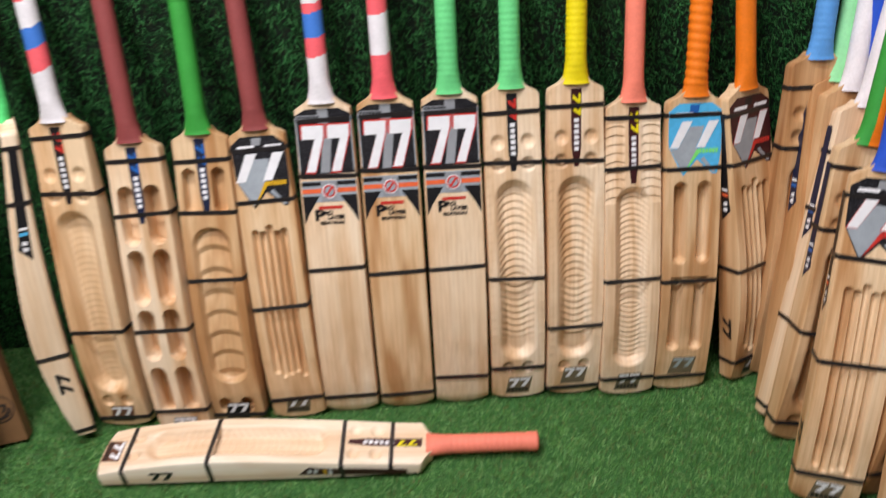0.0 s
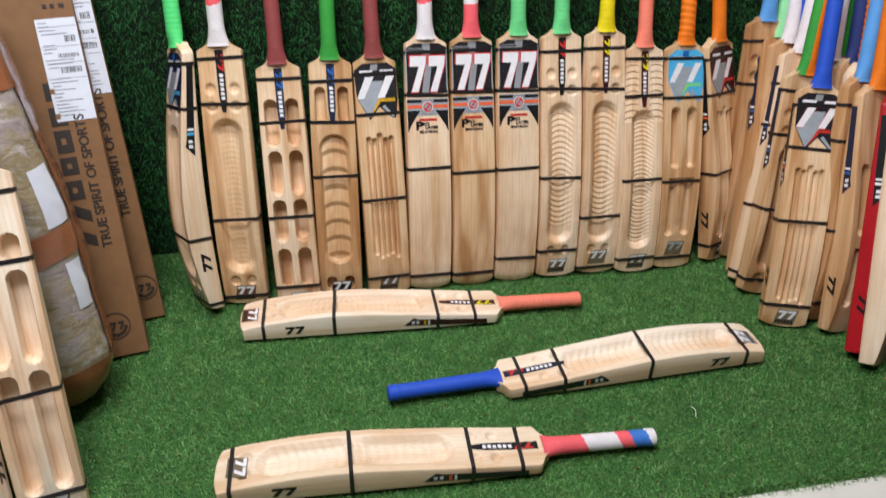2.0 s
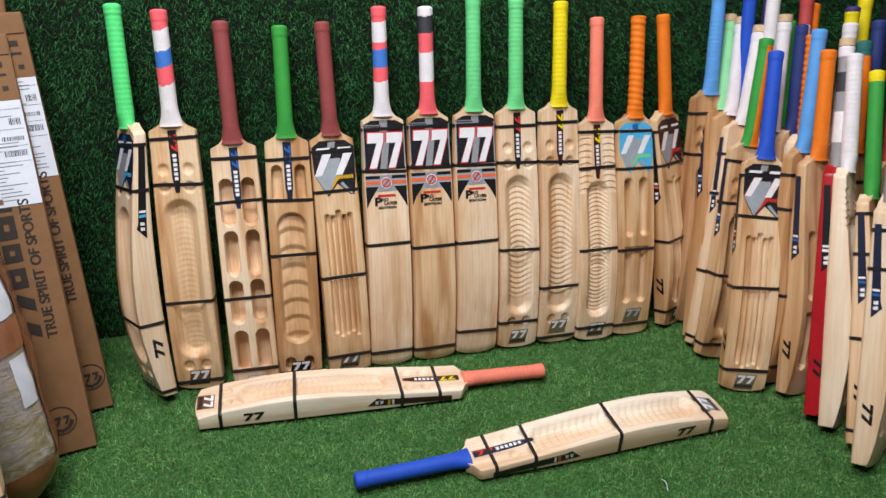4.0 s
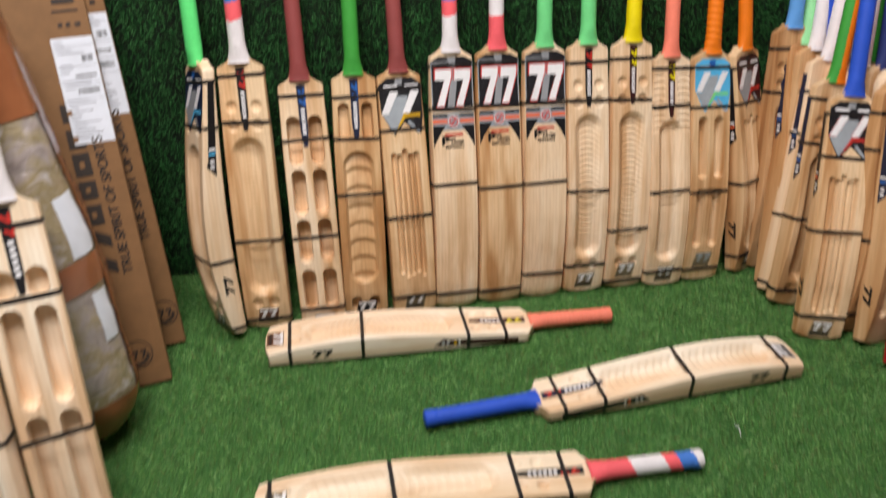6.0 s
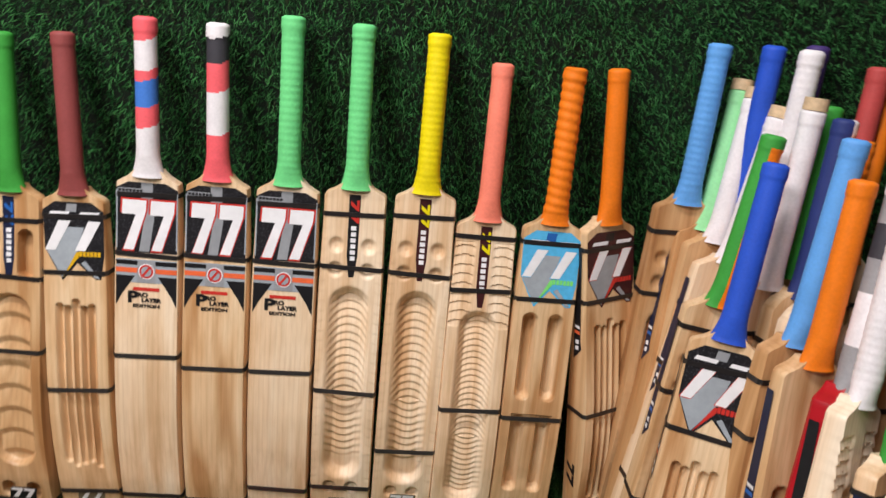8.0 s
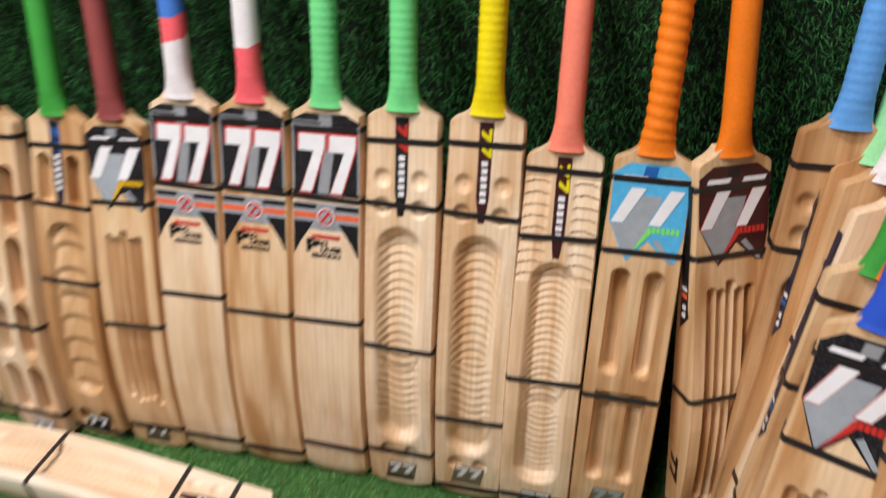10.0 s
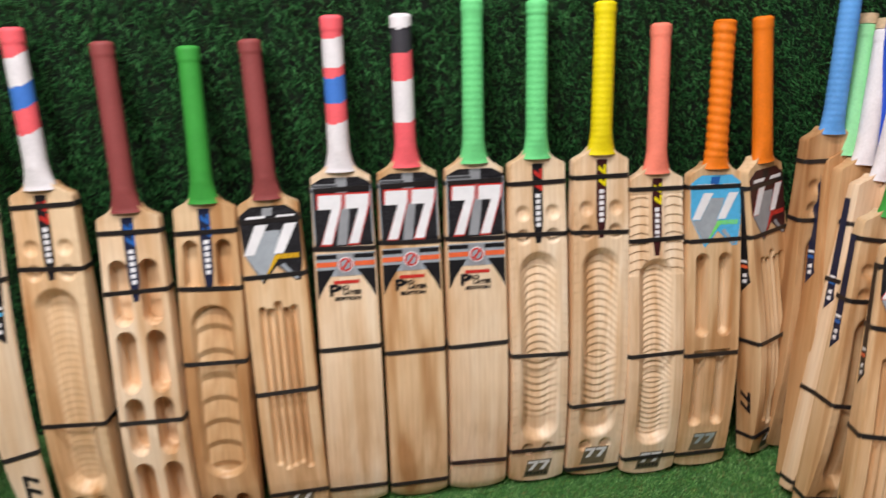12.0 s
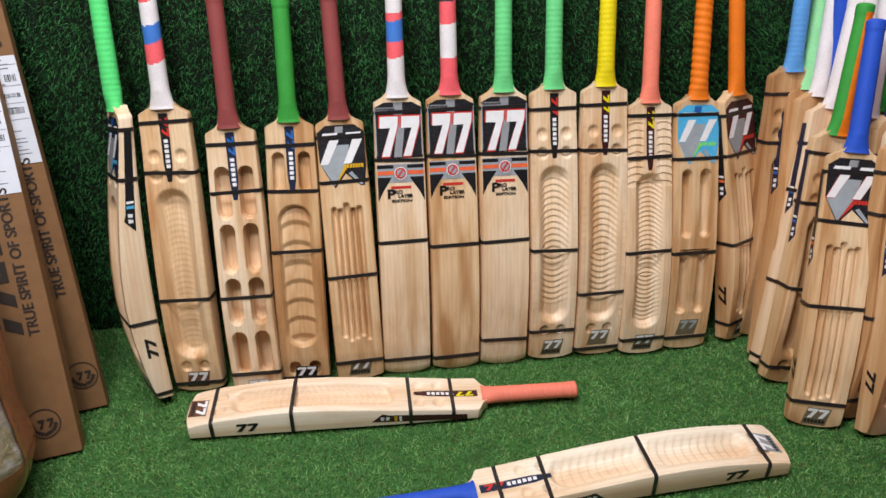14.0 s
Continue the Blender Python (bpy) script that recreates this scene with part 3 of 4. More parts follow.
def stand(toe, top, face):
    """Pose of a leaning bat: the toe's near edge on the floor, the handle's end at top, the decorated side towards face."""
    a = (Vector(top) - Vector(toe)).normalized()
    nrm = Vector(face)
    nrm = (nrm - a * nrm.dot(a)).normalized()
    a = (Vector(top) + nrm * (TOE_T - 0.019) - Vector(toe)).normalized()
    nrm = (nrm - a * nrm.dot(a)).normalized()
    x = nrm.cross(a)
    o = Vector(toe) - nrm * (TOE_T - 0.003)
    m = Matrix((x, nrm, a)).transposed().to_4x4()
    m.translation = o
    return m


def bat(m, total, lb, design, wood_mat, grip, label, straps=(), rows=200, group="cricket bats on display", cap=None):
    ob = tagged(new("cricket_bat"), label, "cricket bat", group)
    ob.matrix_basis = m
    child("blade", blade_mesh(design, lb, wood_mat, rows), ob)
    colours, pattern, ribs = grip
    end = total - (0.016 if cap else 0)
    child("grip", grip_mesh(lb + 0.021, end, colours, pattern, ribs), ob)
    if cap:
        bm = bmesh.new()
        bmesh.ops.create_cone(bm, cap_ends=True, segments=20, radius1=0.0166, radius2=0.0162, depth=0.017, matrix=Matrix.Translation((0, 0.019, total - 0.0085)))
        part("handle_end", bm, cap, ob, smooth=True)
    for i, z in enumerate(straps):
        strap(ob, z, lb, 0.03 * math.sin(z * 91 + total * 40))
    return ob


SMOOTH, FINE, ROPE = (0.0, 0.01, 0), (0.0008, 0.0105, 0), (0.0019, 0.0150, 1)
FRONT = (0, -1, 0)


# ---- the row along the turf wall ----
def wall_bat(x0, y0, x1, z1, lb, design, mat, grip, label, straps, face=FRONT, rows=250):
    top = Vector((x1, 2.335, z1))
    total = (top - Vector((x0, y0, 0))).length
    return bat(stand((x0, y0, 0), top, face), total, lb, design, mat, grip, label, straps, rows, "bats along the turf wall")


L1, L2 = 0.588, 0.552
b = wall_bat(0.167, 2.10, 0.185, 0.821, L1, ("scoop_soft", 0.08, 0.44), WOOD, ([G_MINT], one, FINE), "wooden cricket bat with bright mint grip, turned edge-on", (0.569, 0.477, 0.183, 0.019), (-0.88, -0.47, 0))
label_wing(b, L1, NAVY, GREY, SKY, BLUE, BLUE)
label_toe(b, L1, OLIVE)
edge_marks(b, L1, -1, BLACK, SKY)
for o in b.children_recursive:
    # this blade is bowed along its length
    for v in o.data.vertices:
        v.co.y += 0.013 * math.sin(math.pi * min(max(v.co.z / L1, 0), 1))
b = wall_bat(0.265, 2.097, 0.270, 0.808, L1, ("scoop_soft", 0.080, 0.450, 0.0385), WOOD_HONEY, ([G_WHITE, G_PINK, G_BLUE], slanted(0.03, (0.36, 0), (0.52, 1), (0.66, 2), (0.84, 0), (1, 1)), SMOOTH), "honey-coloured scooped bat with white, pink and blue grip", (0.578, 0.479, 0.218, 0.022), (-0.10, -1, 0))
label_ribbon(b, L1, BLACK, RED)
label_toe(b, L1, BROWN, 0.03)
b = wall_bat(0.391, 2.069, 0.390, 0.782, L2, ("windows", ((0.385, 0.492), (0.274, 0.377), (0.164, 0.266), (0.046, 0.150))), WOOD, ([G_MAROON], one, SMOOTH), "pale bat with paired slots in its back, maroon grip", (0.536, 0.441, 0.225, 0.052), (-0.05, -1, 0))
label_ribbon(b, L2, NAVY, BLUE)
label_toe(b, L2, GREY, 0.016, WHITE, False)
b = wall_bat(0.492, 2.085, 0.513, 0.770, L2, ("arches", 0.091, 0.403, 0.425, 0.508), WOOD_HONEY, ([G_GREEN], one, SMOOTH), "honey-coloured bat with arched gouges and green grip", (0.521, 0.429, 0.305, 0.017), (-0.04, -1, 0))
label_ribbon(b, L2, NAVY, BLUE)
label_toe(b, L2, BLACK, 0.026)
b = wall_bat(0.611, 2.084, 0.605, 0.776, L2, ("flutes", 0.094, 0.40, 5), WOOD_HONEY, ([G_MAROON], one, SMOOTH), "fluted wooden bat with black shield label and maroon grip", (0.533, 0.442, 0.244, 0.046))
label_wing(b, L2, BLACK, SILVER, GOLD, GREY)
label_toe(b, L2, OLIVE, 0.03)
for x0, x1, z1, mat, grip, straps, words_ in (
    (0.714, 0.732, 0.807, WOOD, ([G_WHITE, G_PINK, G_BLUE], slanted(0.025, (0.32, 0), (0.45, 1), (0.62, 2), (0.68, 1), (0.87, 0), (1, 1)), SMOOTH), (0.575, 0.478, 0.309, 0.038), "flat-faced bat with black label, white, pink and blue grip"),
    (0.824, 0.839, 0.805, WOOD_HONEY, ([G_PINK, G_WHITE, G_CHAR], slanted(0.025, (0.30, 0), (0.58, 1), (0.76, 0), (0.92, 2), (1, 1)), SMOOTH), (0.575, 0.480, 0.293, 0.033), "flat-faced bat with black label, pink, white and charcoal grip"),
    (0.932, 0.952, 0.823, WOOD, ([G_SEA], one, FINE), (0.573, 0.478, 0.294, 0.064), "flat-faced bat with black label and sea-green grip"),
):
    b = wall_bat(x0, 2.088, x1, z1, L1, None, mat, grip, words_, straps, rows=60)
    label_face(b, L1)
b = wall_bat(1.042, 2.089, 1.057, 0.818, L1, ("scoop", 0.09, 0.448), WOOD, ([G_SEA], one, FINE), "pale scooped bat with crescent gouges and sea-green grip", (0.563, 0.476, 0.263, 0.073))
label_ribbon(b, L1, BLACK, RED)
label_toe(b, L1, OLIVE, 0.03)
b = wall_bat(1.149, 2.088, 1.171, 0.812, L1, ("scoop", 0.085, 0.446), WOOD, ([G_YELLOW], one, FINE), "pale scooped bat with crescent gouges and yellow grip", (0.566, 0.471, 0.156, 0.018))
label_ribbon(b, L1, MAROON, YELLOW)
label_toe(b, L1, OLIVE, 0.045, WHITE, False)
b = wall_bat(1.253, 2.075, 1.271, 0.773, L2, ("scallop", 0.064, 0.421, 0.035), WOOD, ([G_CORAL], one, SMOOTH), "pale bat with stepped carving, scoop and coral grip", (0.541, 0.453, 0.247, 0.039))
label_ribbon(b, L2, MAROON, YELLOW)
label_toe(b, L2, OLIVE, 0.03)
b = wall_bat(1.356, 2.079, 1.383, 0.774, L2, ("two_slots", ((0.267, 0.42), (0.09, 0.242))), WOOD_HONEY, ([G_ORANGE], one, ROPE), "bat with two long grooves, blue label, ribbed orange grip", (0.536, 0.442, 0.235, 0.031))
label_wing(b, L2, SKY, SILVER, LIME, BLUE, SKY)
label_toe(b, L2, OLIVE, 0.055, SILVER, False)
b = wall_bat(1.505, 2.099, 1.449, 0.777, L2, ("flutes", 0.064, 0.41, 5), WOOD_HONEY, ([G_ORANGE], one, SMOOTH), "fluted bat with dark label and orange grip, turned slightly", (0.529, 0.442, 0.244, 0.049), (0.42, -0.91, 0))
label_wing(b, L2, MAROON, GREY, RED, BLACK, RED)
label_toe(b, L2, OLIVE, 0.03)
edge_marks(b, L2, 1)


# ---- bats lying on the turf ----
def lying(toe, end, lb, design, mat, grip, label, straps):
    a = Vector((*end, 0)) - Vector((*toe, 0))
    total = a.length
    a.normalize()
    up = Vector((0, 0, 1))
    m = Matrix((up.cross(a), up, a)).transposed().to_4x4()
    m.translation = Vector((*toe, 0.001))
    return bat(m, total, lb, design, mat, grip, label, straps, 250, "bats lying on the turf")


b = lying((0.255, 2.003), (1.062, 1.960), L1, ("scoop", 0.085, 0.43, 0.037), WOOD_CREAM, ([G_CORAL], one, FINE), "pale scooped bat with coral grip lying on green turf", (0.055, 0.216, 0.451, 0.54))
label_ribbon(b, L1, MAROON, YELLOW)
label_toe(b, L1, BROWN, 0.022)
edge_marks(b, L1, -1, MAROON, GOLD)
b = lying((1.402, 1.743), (0.560, 1.714), L1, ("scoop_split", 0.065, 0.47, 0.039), WOOD_CREAM, ([G_COBALT], one, SMOOTH), "pale scooped bat with cobalt blue grip lying on turf", (0.054, 0.281, 0.474, 0.56))
label_ribbon(b, L1, NAVY, RED)
label_toe(b, L1, GREY, 0.03)
edge_marks(b, L1, 1, BLACK, ORANGE)
b = lying((0.228, 1.556), (1.056, 1.512), L1, ("scoop_split", 0.07, 0.44, 0.039), WOOD_CREAM, ([G_PINK, G_WHITE, G_BLUE], slanted(0.035, (0.36, 0), (0.66, 1), (0.78, 0), (0.93, 2), (1, 1)), SMOOTH), "pale scooped bat with pink, white and blue grip on turf", (0.03, 0.243, 0.464, 0.558))
label_ribbon(b, L1, BLACK, RED)
label_toe(b, L1, OLIVE, 0.04)
edge_marks(b, L1, -1, BLACK, ORANGE)


# ---- bats stacked at the east side ----
def rack_bat(toe, top, lb, design, mat, grip, label, straps=(), face=(-0.45, -0.9, 0), rows=90, cap=None):
    t0, t1 = Vector((*toe, 0)), Vector(top)
    return bat(stand(t0, t1, face), (t1 - t0).length, lb, design, mat, grip, label, straps, rows, "bats stacked at the side", cap)


G1 = lambda mat, ribs=SMOOTH: ([mat], one, ribs)
b = rack_bat((1.513, 1.801), (1.622, 2.107, 0.736), 0.54, ("flutes", 0.058, 0.385, 5), WOOD_HONEY, G1(G_COBALT), "fluted pale bat with black label and cobalt grip", (0.516, 0.420, 0.255, 0.055), (-0.33, -0.94, 0), 200)
label_wing(b, 0.54, BLACK, SILVER, RED, GREY, RED)
label_toe(b, 0.54, OLIVE, 0.024)
edge_marks(b, 0.54, 1)
HALF = ([G_ORANGE, G_GREEN], lambda q, a: 1 if (q > 0.93 or math.cos(a) > 0.35) else 0, SMOOTH)
for toe, top, lb, design, mat, grip, label, straps, face, cap, marks in (
    ((1.553, 2.097), (1.592, 2.324, 0.829), 0.596, ("scoop_soft", 0.08, 0.44), WOOD_TAN, G1(G_SKY, FINE), "tan wooden bat with sky-blue grip in the corner", (0.565, 0.46), (0.02, -1, 0), None, 0),
    ((1.542, 2.010), (1.649, 2.341, 0.770), 0.587, None, WOOD_TAN, G1(G_PALE), "tan wooden bat with pale green grip", (), (0.05, -1, 0), CORK, 1),
    ((1.555, 2.011), (1.658, 2.304, 0.771), 0.571, None, WOOD_TAN, G1(G_WHITE), "tan wooden bat with white grip", (), (0.05, -1, 0), CORK, 0),
    ((1.528, 1.977), (1.682, 2.260, 0.759), 0.562, None, WOOD, G1(G_WHITE), "pale wooden bat with white grip and bare cane end", (0.5, 0.4, 0.2, 0.03), (0.0, -1, 0), CORK, 1),
    ((1.527, 1.932), (1.639, 2.171, 0.750), 0.524, ("scoop_soft", 0.06, 0.38), WOOD_HONEY, HALF, "pale bat with half green, half orange grip", (0.50, 0.40, 0.22, 0.04), (-0.10, -1, 0), None, 1),
    ((1.618, 1.811), (1.688, 2.067, 0.793), 0.545, ("flutes", 0.06, 0.38, 4), WOOD_TAN, G1(G_SKY), "tan wooden bat with sky-blue grip, taped", (0.51, 0.43, 0.23, 0.05), (0.2, -0.97, 0), None, 0),
    ((1.642, 1.759), (1.690, 2.026, 0.757), 0.544, ("two_slots", ((0.24, 0.40), (0.07, 0.21))), WOOD_HONEY, G1(G_ORANGE), "honey wooden bat with long grooves and orange grip", (), (0.15, -0.98, 0), None, 1),
    ((1.643, 1.681), (1.741, 2.036, 0.777), 0.551, None, RED_FILM, ([G_WHITE, G_GREY, G_CHAR], bands((0.2, 1), (0.45, 0), (0.62, 1), (0.78, 2), (0.9, 1), (1, 0)), SMOOTH), "glossy red bat with white and grey camouflage grip", (), (0.52, -0.85, 0), CORK, 2),
    ((1.650, 1.640), (1.740, 2.001, 0.752), 0.561, ("scallop", 0.05, 0.48, 0.03), WOOD_CREAM, G1(G_WHITE, FINE), "pale scalloped bat with white grip", (), (0.50, -0.86, 0), None, 0),
    ((1.671, 1.576), (1.773, 1.961, 0.724), 0.527, ("scoop_soft", 0.06, 0.40), WOOD, ([G_GREEN, G_YELLOW], lambda q, a: 1 if (q > 0.90 or math.cos(a) < -0.75) else 0, SMOOTH), "pale wooden bat with green grip and yellow end", (0.51, 0.42, 0.24, 0.04), (0.45, -0.9, 0), None, 1),
    ((1.672, 1.545), (1.790, 1.905, 0.735), 0.54, ("windows", ((0.34, 0.46), (0.2, 0.32), (0.05, 0.18))), WOOD_CREAM, G1(G_RED), "pale slotted bat with brick-red grip", (0.5, 0.38, 0.2, 0.05), (0.45, -0.9, 0), None, 1),
    ((1.639, 1.521), (1.745, 1.856, 0.704), 0.534, ("two_slots", ((0.24, 0.40), (0.07, 0.21))), WOOD, G1(G_GREY), "pale wooden bat with grey grip", (0.5, 0.42), (0.40, -0.9, 0), None, 1),
):
    b = rack_bat(toe, top, lb, design, mat, grip, label, straps, face, 140, cap)
    if marks == 1:
        edge_marks(b, lb, 1, NAVY, BLUE, numerals=toe[0] > 1.6)
    if marks == 2:
        edge_marks(b, lb, 1, BLACK, WHITE)
# those standing behind, of which the handles show
for toe, top, grip, label, mat, cap in (
    ((1.640, 2.085), (1.662, 2.300, 0.838), G1(G_COBALT), "wooden bat with deep blue grip behind others", WOOD_TAN, None),
    ((1.700, 2.060), (1.740, 2.325, 0.835), G1(G_PURPLE), "wooden bat with purple grip behind others", WOOD_TAN, None),
    ((1.650, 2.000), (1.700, 2.262, 0.845), G1(G_WHITE, FINE), "wooden bat with white ridged grip behind others", WOOD, None),
    ((1.630, 1.930), (1.690, 2.190, 0.800), G1(G_WHITE), "wooden bat with ivory grip and cane end", WOOD, CORK),
    ((1.680, 1.960), (1.734, 2.225, 0.778), G1(G_GREEN), "wooden bat with leaf-green grip behind others", WOOD_HONEY, None),
    ((1.680, 1.905), (1.727, 2.168, 0.781), ([G_NAVY, G_WHITE], lambda q, a: 1 if (int(q * 6) % 2 == 1 and math.cos(a) < 0.1) else 0, SMOOTH), "wooden bat with navy and white chequered grip", WOOD_HONEY, None),
    ((1.690, 1.870), (1.738, 2.135, 0.765), G1(G_ORANGE, ROPE), "wooden bat with ribbed orange grip behind others", WOOD_CREAM, None),
    ((1.770, 2.000), (1.817, 2.280, 0.822), G1(G_RED), "wooden bat with red grip behind others", WOOD_TAN, None),
    ((1.800, 2.010), (1.850, 2.290, 0.805), G1(G_ORANGE), "wooden bat with orange grip behind others", WOOD, None),
    ((1.740, 1.830), (1.790, 2.090, 0.800), G1(G_WHITE), "wooden bat with white grip in the second line", WOOD, None),
    ((1.800, 1.900), (1.860, 2.170, 0.820), ([G_GREEN, G_YELLOW, G_PURPLE], bands((0.75, 0), (0.95, 1), (1, 2)), SMOOTH), "wooden bat with green and yellow grip behind others", WOOD_HONEY, None),
    ((1.760, 1.760), (1.815, 2.060, 0.765), ([G_ORANGE, G_TEAL], bands((0.86, 0), (1, 1)), SMOOTH), "wooden bat with orange and teal grip", WOOD_TAN, None),
    ((1.830, 1.830), (1.890, 2.110, 0.800), G1(G_NAVY), "wooden bat with navy grip behind others", WOOD_TAN, None),
    ((1.780, 1.680), (1.840, 1.985, 0.775), ([G_RED, G_NAVY], bands((0.80, 0), (0.90, 1), (1, 0)), SMOOTH), "wooden bat with red and navy banded grip", WOOD_HONEY, None),
    ((1.860, 1.740), (1.920, 2.030, 0.800), G1(G_RED), "wooden bat with brick-red grip behind others", WOOD_TAN, None),
    ((1.860, 1.930), (1.930, 2.210, 0.830), G1(G_YELLOW), "wooden bat with yellow grip behind others", WOOD_TAN, None),
    ((1.790, 1.610), (1.870, 1.930, 0.760), G1(G_COBALT), "wooden bat with blue grip in the second line", WOOD_TAN, None),
    ((1.880, 1.640), (1.950, 1.930, 0.800), G1(G_RED), "wooden bat with red grip in the last line", WOOD_TAN, None),
):
    rack_bat(toe, top, L2, None, mat, grip, label, (0.5, 0.4), (0.2, -0.98, 0), 40, cap)


# ---- bats standing at the west side ----
b = rack_bat((-0.035, 1.528), (-0.091, 1.866, 0.778), L1, ("windows", ((0.452, 0.50), (0.284, 0.44), (0.054, 0.272))), WOOD_CREAM, G1(G_WHITE), "pale bat with long paired slots leaning on wrapped parcel", (0.566, 0.455, 0.235, 0.048), (0.26, -0.96, 0), 250)
label_ribbon(b, L1, BLACK, RED)
label_toe(b, L1, OLIVE, 0.025)
b = rack_bat((-0.142, 1.487), (-0.200, 1.83, 0.778), L1, ("scoop_soft", 0.075, 0.41, 0.034), WOOD_CREAM, G1(G_GREEN), "pale scooped bat leaning beside a slotted one", (0.545, 0.445, 0.26, 0.014), (0.10, -0.99, 0), 250)
label_ribbon(b, L1, BLACK, RED)
label_toe(b, L1, BROWN, 0.035)
edge_marks(b, L1, -1)


# ---- cartons and wrapped parcel at the west side ----
KRAFT = plain("kraft_board", srgb(134, 96, 60), 0.75, 0.08, 45, 0.08)
KRAFT_INK = plain("dark_print_on_board", srgb(52, 42, 36), 0.7, 0.15, 60, 0.0)
PAPER = plain("label_paper", srgb(226, 230, 240), 0.45, 0.03, 60, 0.0)
FAINT = plain("grey_print", srgb(120, 122, 132), 0.5, 0.1, 60, 0.0)
BROWN_TAPE = plain("brown_packing_tape", srgb(152, 94, 62), 0.18, 0.14, 22, 0.35, 0.7)


def carton(corner, top, across, wide, deep, label, seed):
    """A tall board carton; local x from its near right edge to the viewer's left, z up its length, y out of its printed side."""
    p, t = Vector(corner), Vector(top)
    a = (t - p).normalized()
    length = (t - p).length
    w = Vector(across)
    w = (w - a * w.dot(a)).normalized()
    n = a.cross(w)
    m = Matrix((w, n, a)).transposed().to_4x4()
    m.translation = p
    ob = tagged(new("carton"), label, "cardboard box", "tall cartons")
    ob.matrix_basis = m
    part("body", box_bm(wide, deep, length, 0.002, Matrix.Translation((wide / 2, -deep / 2, length / 2))), KRAFT, ob)
    part("flap", box_bm(wide - 0.004, 0.002, 0.036, 0.0006, Matrix.Translation((wide / 2, 0.0012, length - 0.022))), KRAFT, ob)
    return ob, length


def flat(ob, name, pts, mat, lift, label=""):
    bm = bmesh.new()
    bm.faces.new([bm.verts.new((x, lift, z)) for x, z in pts])
    me = bpy.data.meshes.new(name)
    bm.to_mesh(me)
    bm.free()
    me.materials.append(mat)
    return child(name, me, ob, label)


def shipping_label(ob, x0, x1, z0, z1, seed):
    rg = random.Random(seed)
    base = flat(ob, "shipping_label", rect(x0, x1, z0, z1), PAPER, 0.0012, "white printed shipping label")
    w, h = x1 - x0, z1 - z0
    for k in range(26):
        zz = z1 - h * (0.04 + 0.036 * k)
        if 3 < k < 6 or 8 < k < 10 or 12 < k < 15:
            continue
        e = x1 - w * rg.uniform(0.05, 0.10)
        flat(base, "print", rect(e - w * rg.uniform(0.15, 0.75), e, zz - 0.0008, zz + 0.0008), FAINT, 0.0016)
    for zz, hh in ((z1 - h * 0.20, 0.013), (z1 - h * 0.36, 0.008), (z1 - h * 0.50, 0.012)):
        x = x0 + w * 0.10
        while x < x0 + w * (0.36 if hh == 0.013 else 0.62):
            b = rg.uniform(0.0006, 0.0022)
            flat(base, "print", rect(x, x + b, zz - hh / 2, zz + hh / 2), BLACK, 0.0016)
            x += b + rg.uniform(0.0008, 0.002)
    for zz in (0.08, 0.27, 0.43, 0.58):
        flat(base, "print", rect(x0 + 0.002, x1 - 0.002, z1 - h * zz - 0.0004, z1 - h * zz + 0.0004), FAINT, 0.0017)


def carton_print(ob, length, tx, tz, cx, cz):
    m = Matrix(((0, 1, 0, tx), (0, 0, 1, 0.0012), (1, 0, 0, tz), (0, 0, 0, 1)))
    words(ob, "TRUE SPIRIT OF SPORTS", 0.0265, m, KRAFT_INK, "lettering", 0.02)
    n = 28
    outer = [(cx + 0.030 * math.cos(2 * math.pi * k / n), cz + 0.030 * math.sin(2 * math.pi * k / n)) for k in range(n)]
    inner = [(cx + 0.0278 * math.cos(2 * math.pi * k / n), cz + 0.0278 * math.sin(2 * math.pi * k / n)) for k in range(n)]
    vs = [(x, 0.0011, z) for x, z in outer + inner]
    child("emblem", mesh_from("emblem", vs, [(k, (k + 1) % n, n + (k + 1) % n, n + k) for k in range(n)], KRAFT_INK), ob)
    for k in range(12):
        a = math.pi * (1.06 + 0.88 * k / 11)
        px, pz, tilt = cx + 0.0205 * math.cos(a), cz + 0.0205 * math.sin(a), a + (0.5 if k < 6 else -0.5)
        ex, ez = math.cos(tilt), math.sin(tilt)
        flat(ob, "emblem", [(px + 0.0062 * s * ex - 0.0027 * q * ez, pz + 0.0062 * s * ez + 0.0027 * q * ex) for s, q in ((-1, 0), (0, -1), (1, 0), (0, 1))], KRAFT_INK, 0.0012)
    for u in (-0.012, 0.004):
        flat(ob, "emblem", [(cx - u - a, cz - 0.009 + b) for a, b in glyph(SEVEN, 0, 0, 0.012, 0.018, 0.1)], KRAFT_INK, 0.0014)
    for k in range(2):
        z = 0.268 + 0.054 * k
        flat(ob, "emblem", [(0.052, z - 0.020), (0.082, z - 0.004), (0.082, z + 0.020), (0.052, z + 0.004)], KRAFT_INK, 0.0011)
    for k, hgt in enumerate((0.040, 0.036, 0.046, 0.038, 0.036)):
        z = 0.372 + 0.051 * k
        flat(ob, "emblem", rect(0.056, 0.088, z - hgt / 2, z + hgt / 2), KRAFT_INK, 0.0011)
        flat(ob, "emblem", rect(0.068, 0.077, z - hgt / 7, z + hgt / 7), KRAFT, 0.0014)
    for x0, x1, z, h in ((0.018, 0.058, 0.787, 0.010), (0.015, 0.062, 0.768, 0.004), (0.016, 0.026, 0.742, 0.008), (0.034, 0.042, 0.742, 0.008), (0.048, 0.056, 0.742, 0.008)):
        flat(ob, "print", rect(x0, x1, z - h / 2, z + h / 2), KRAFT_INK, 0.0011)


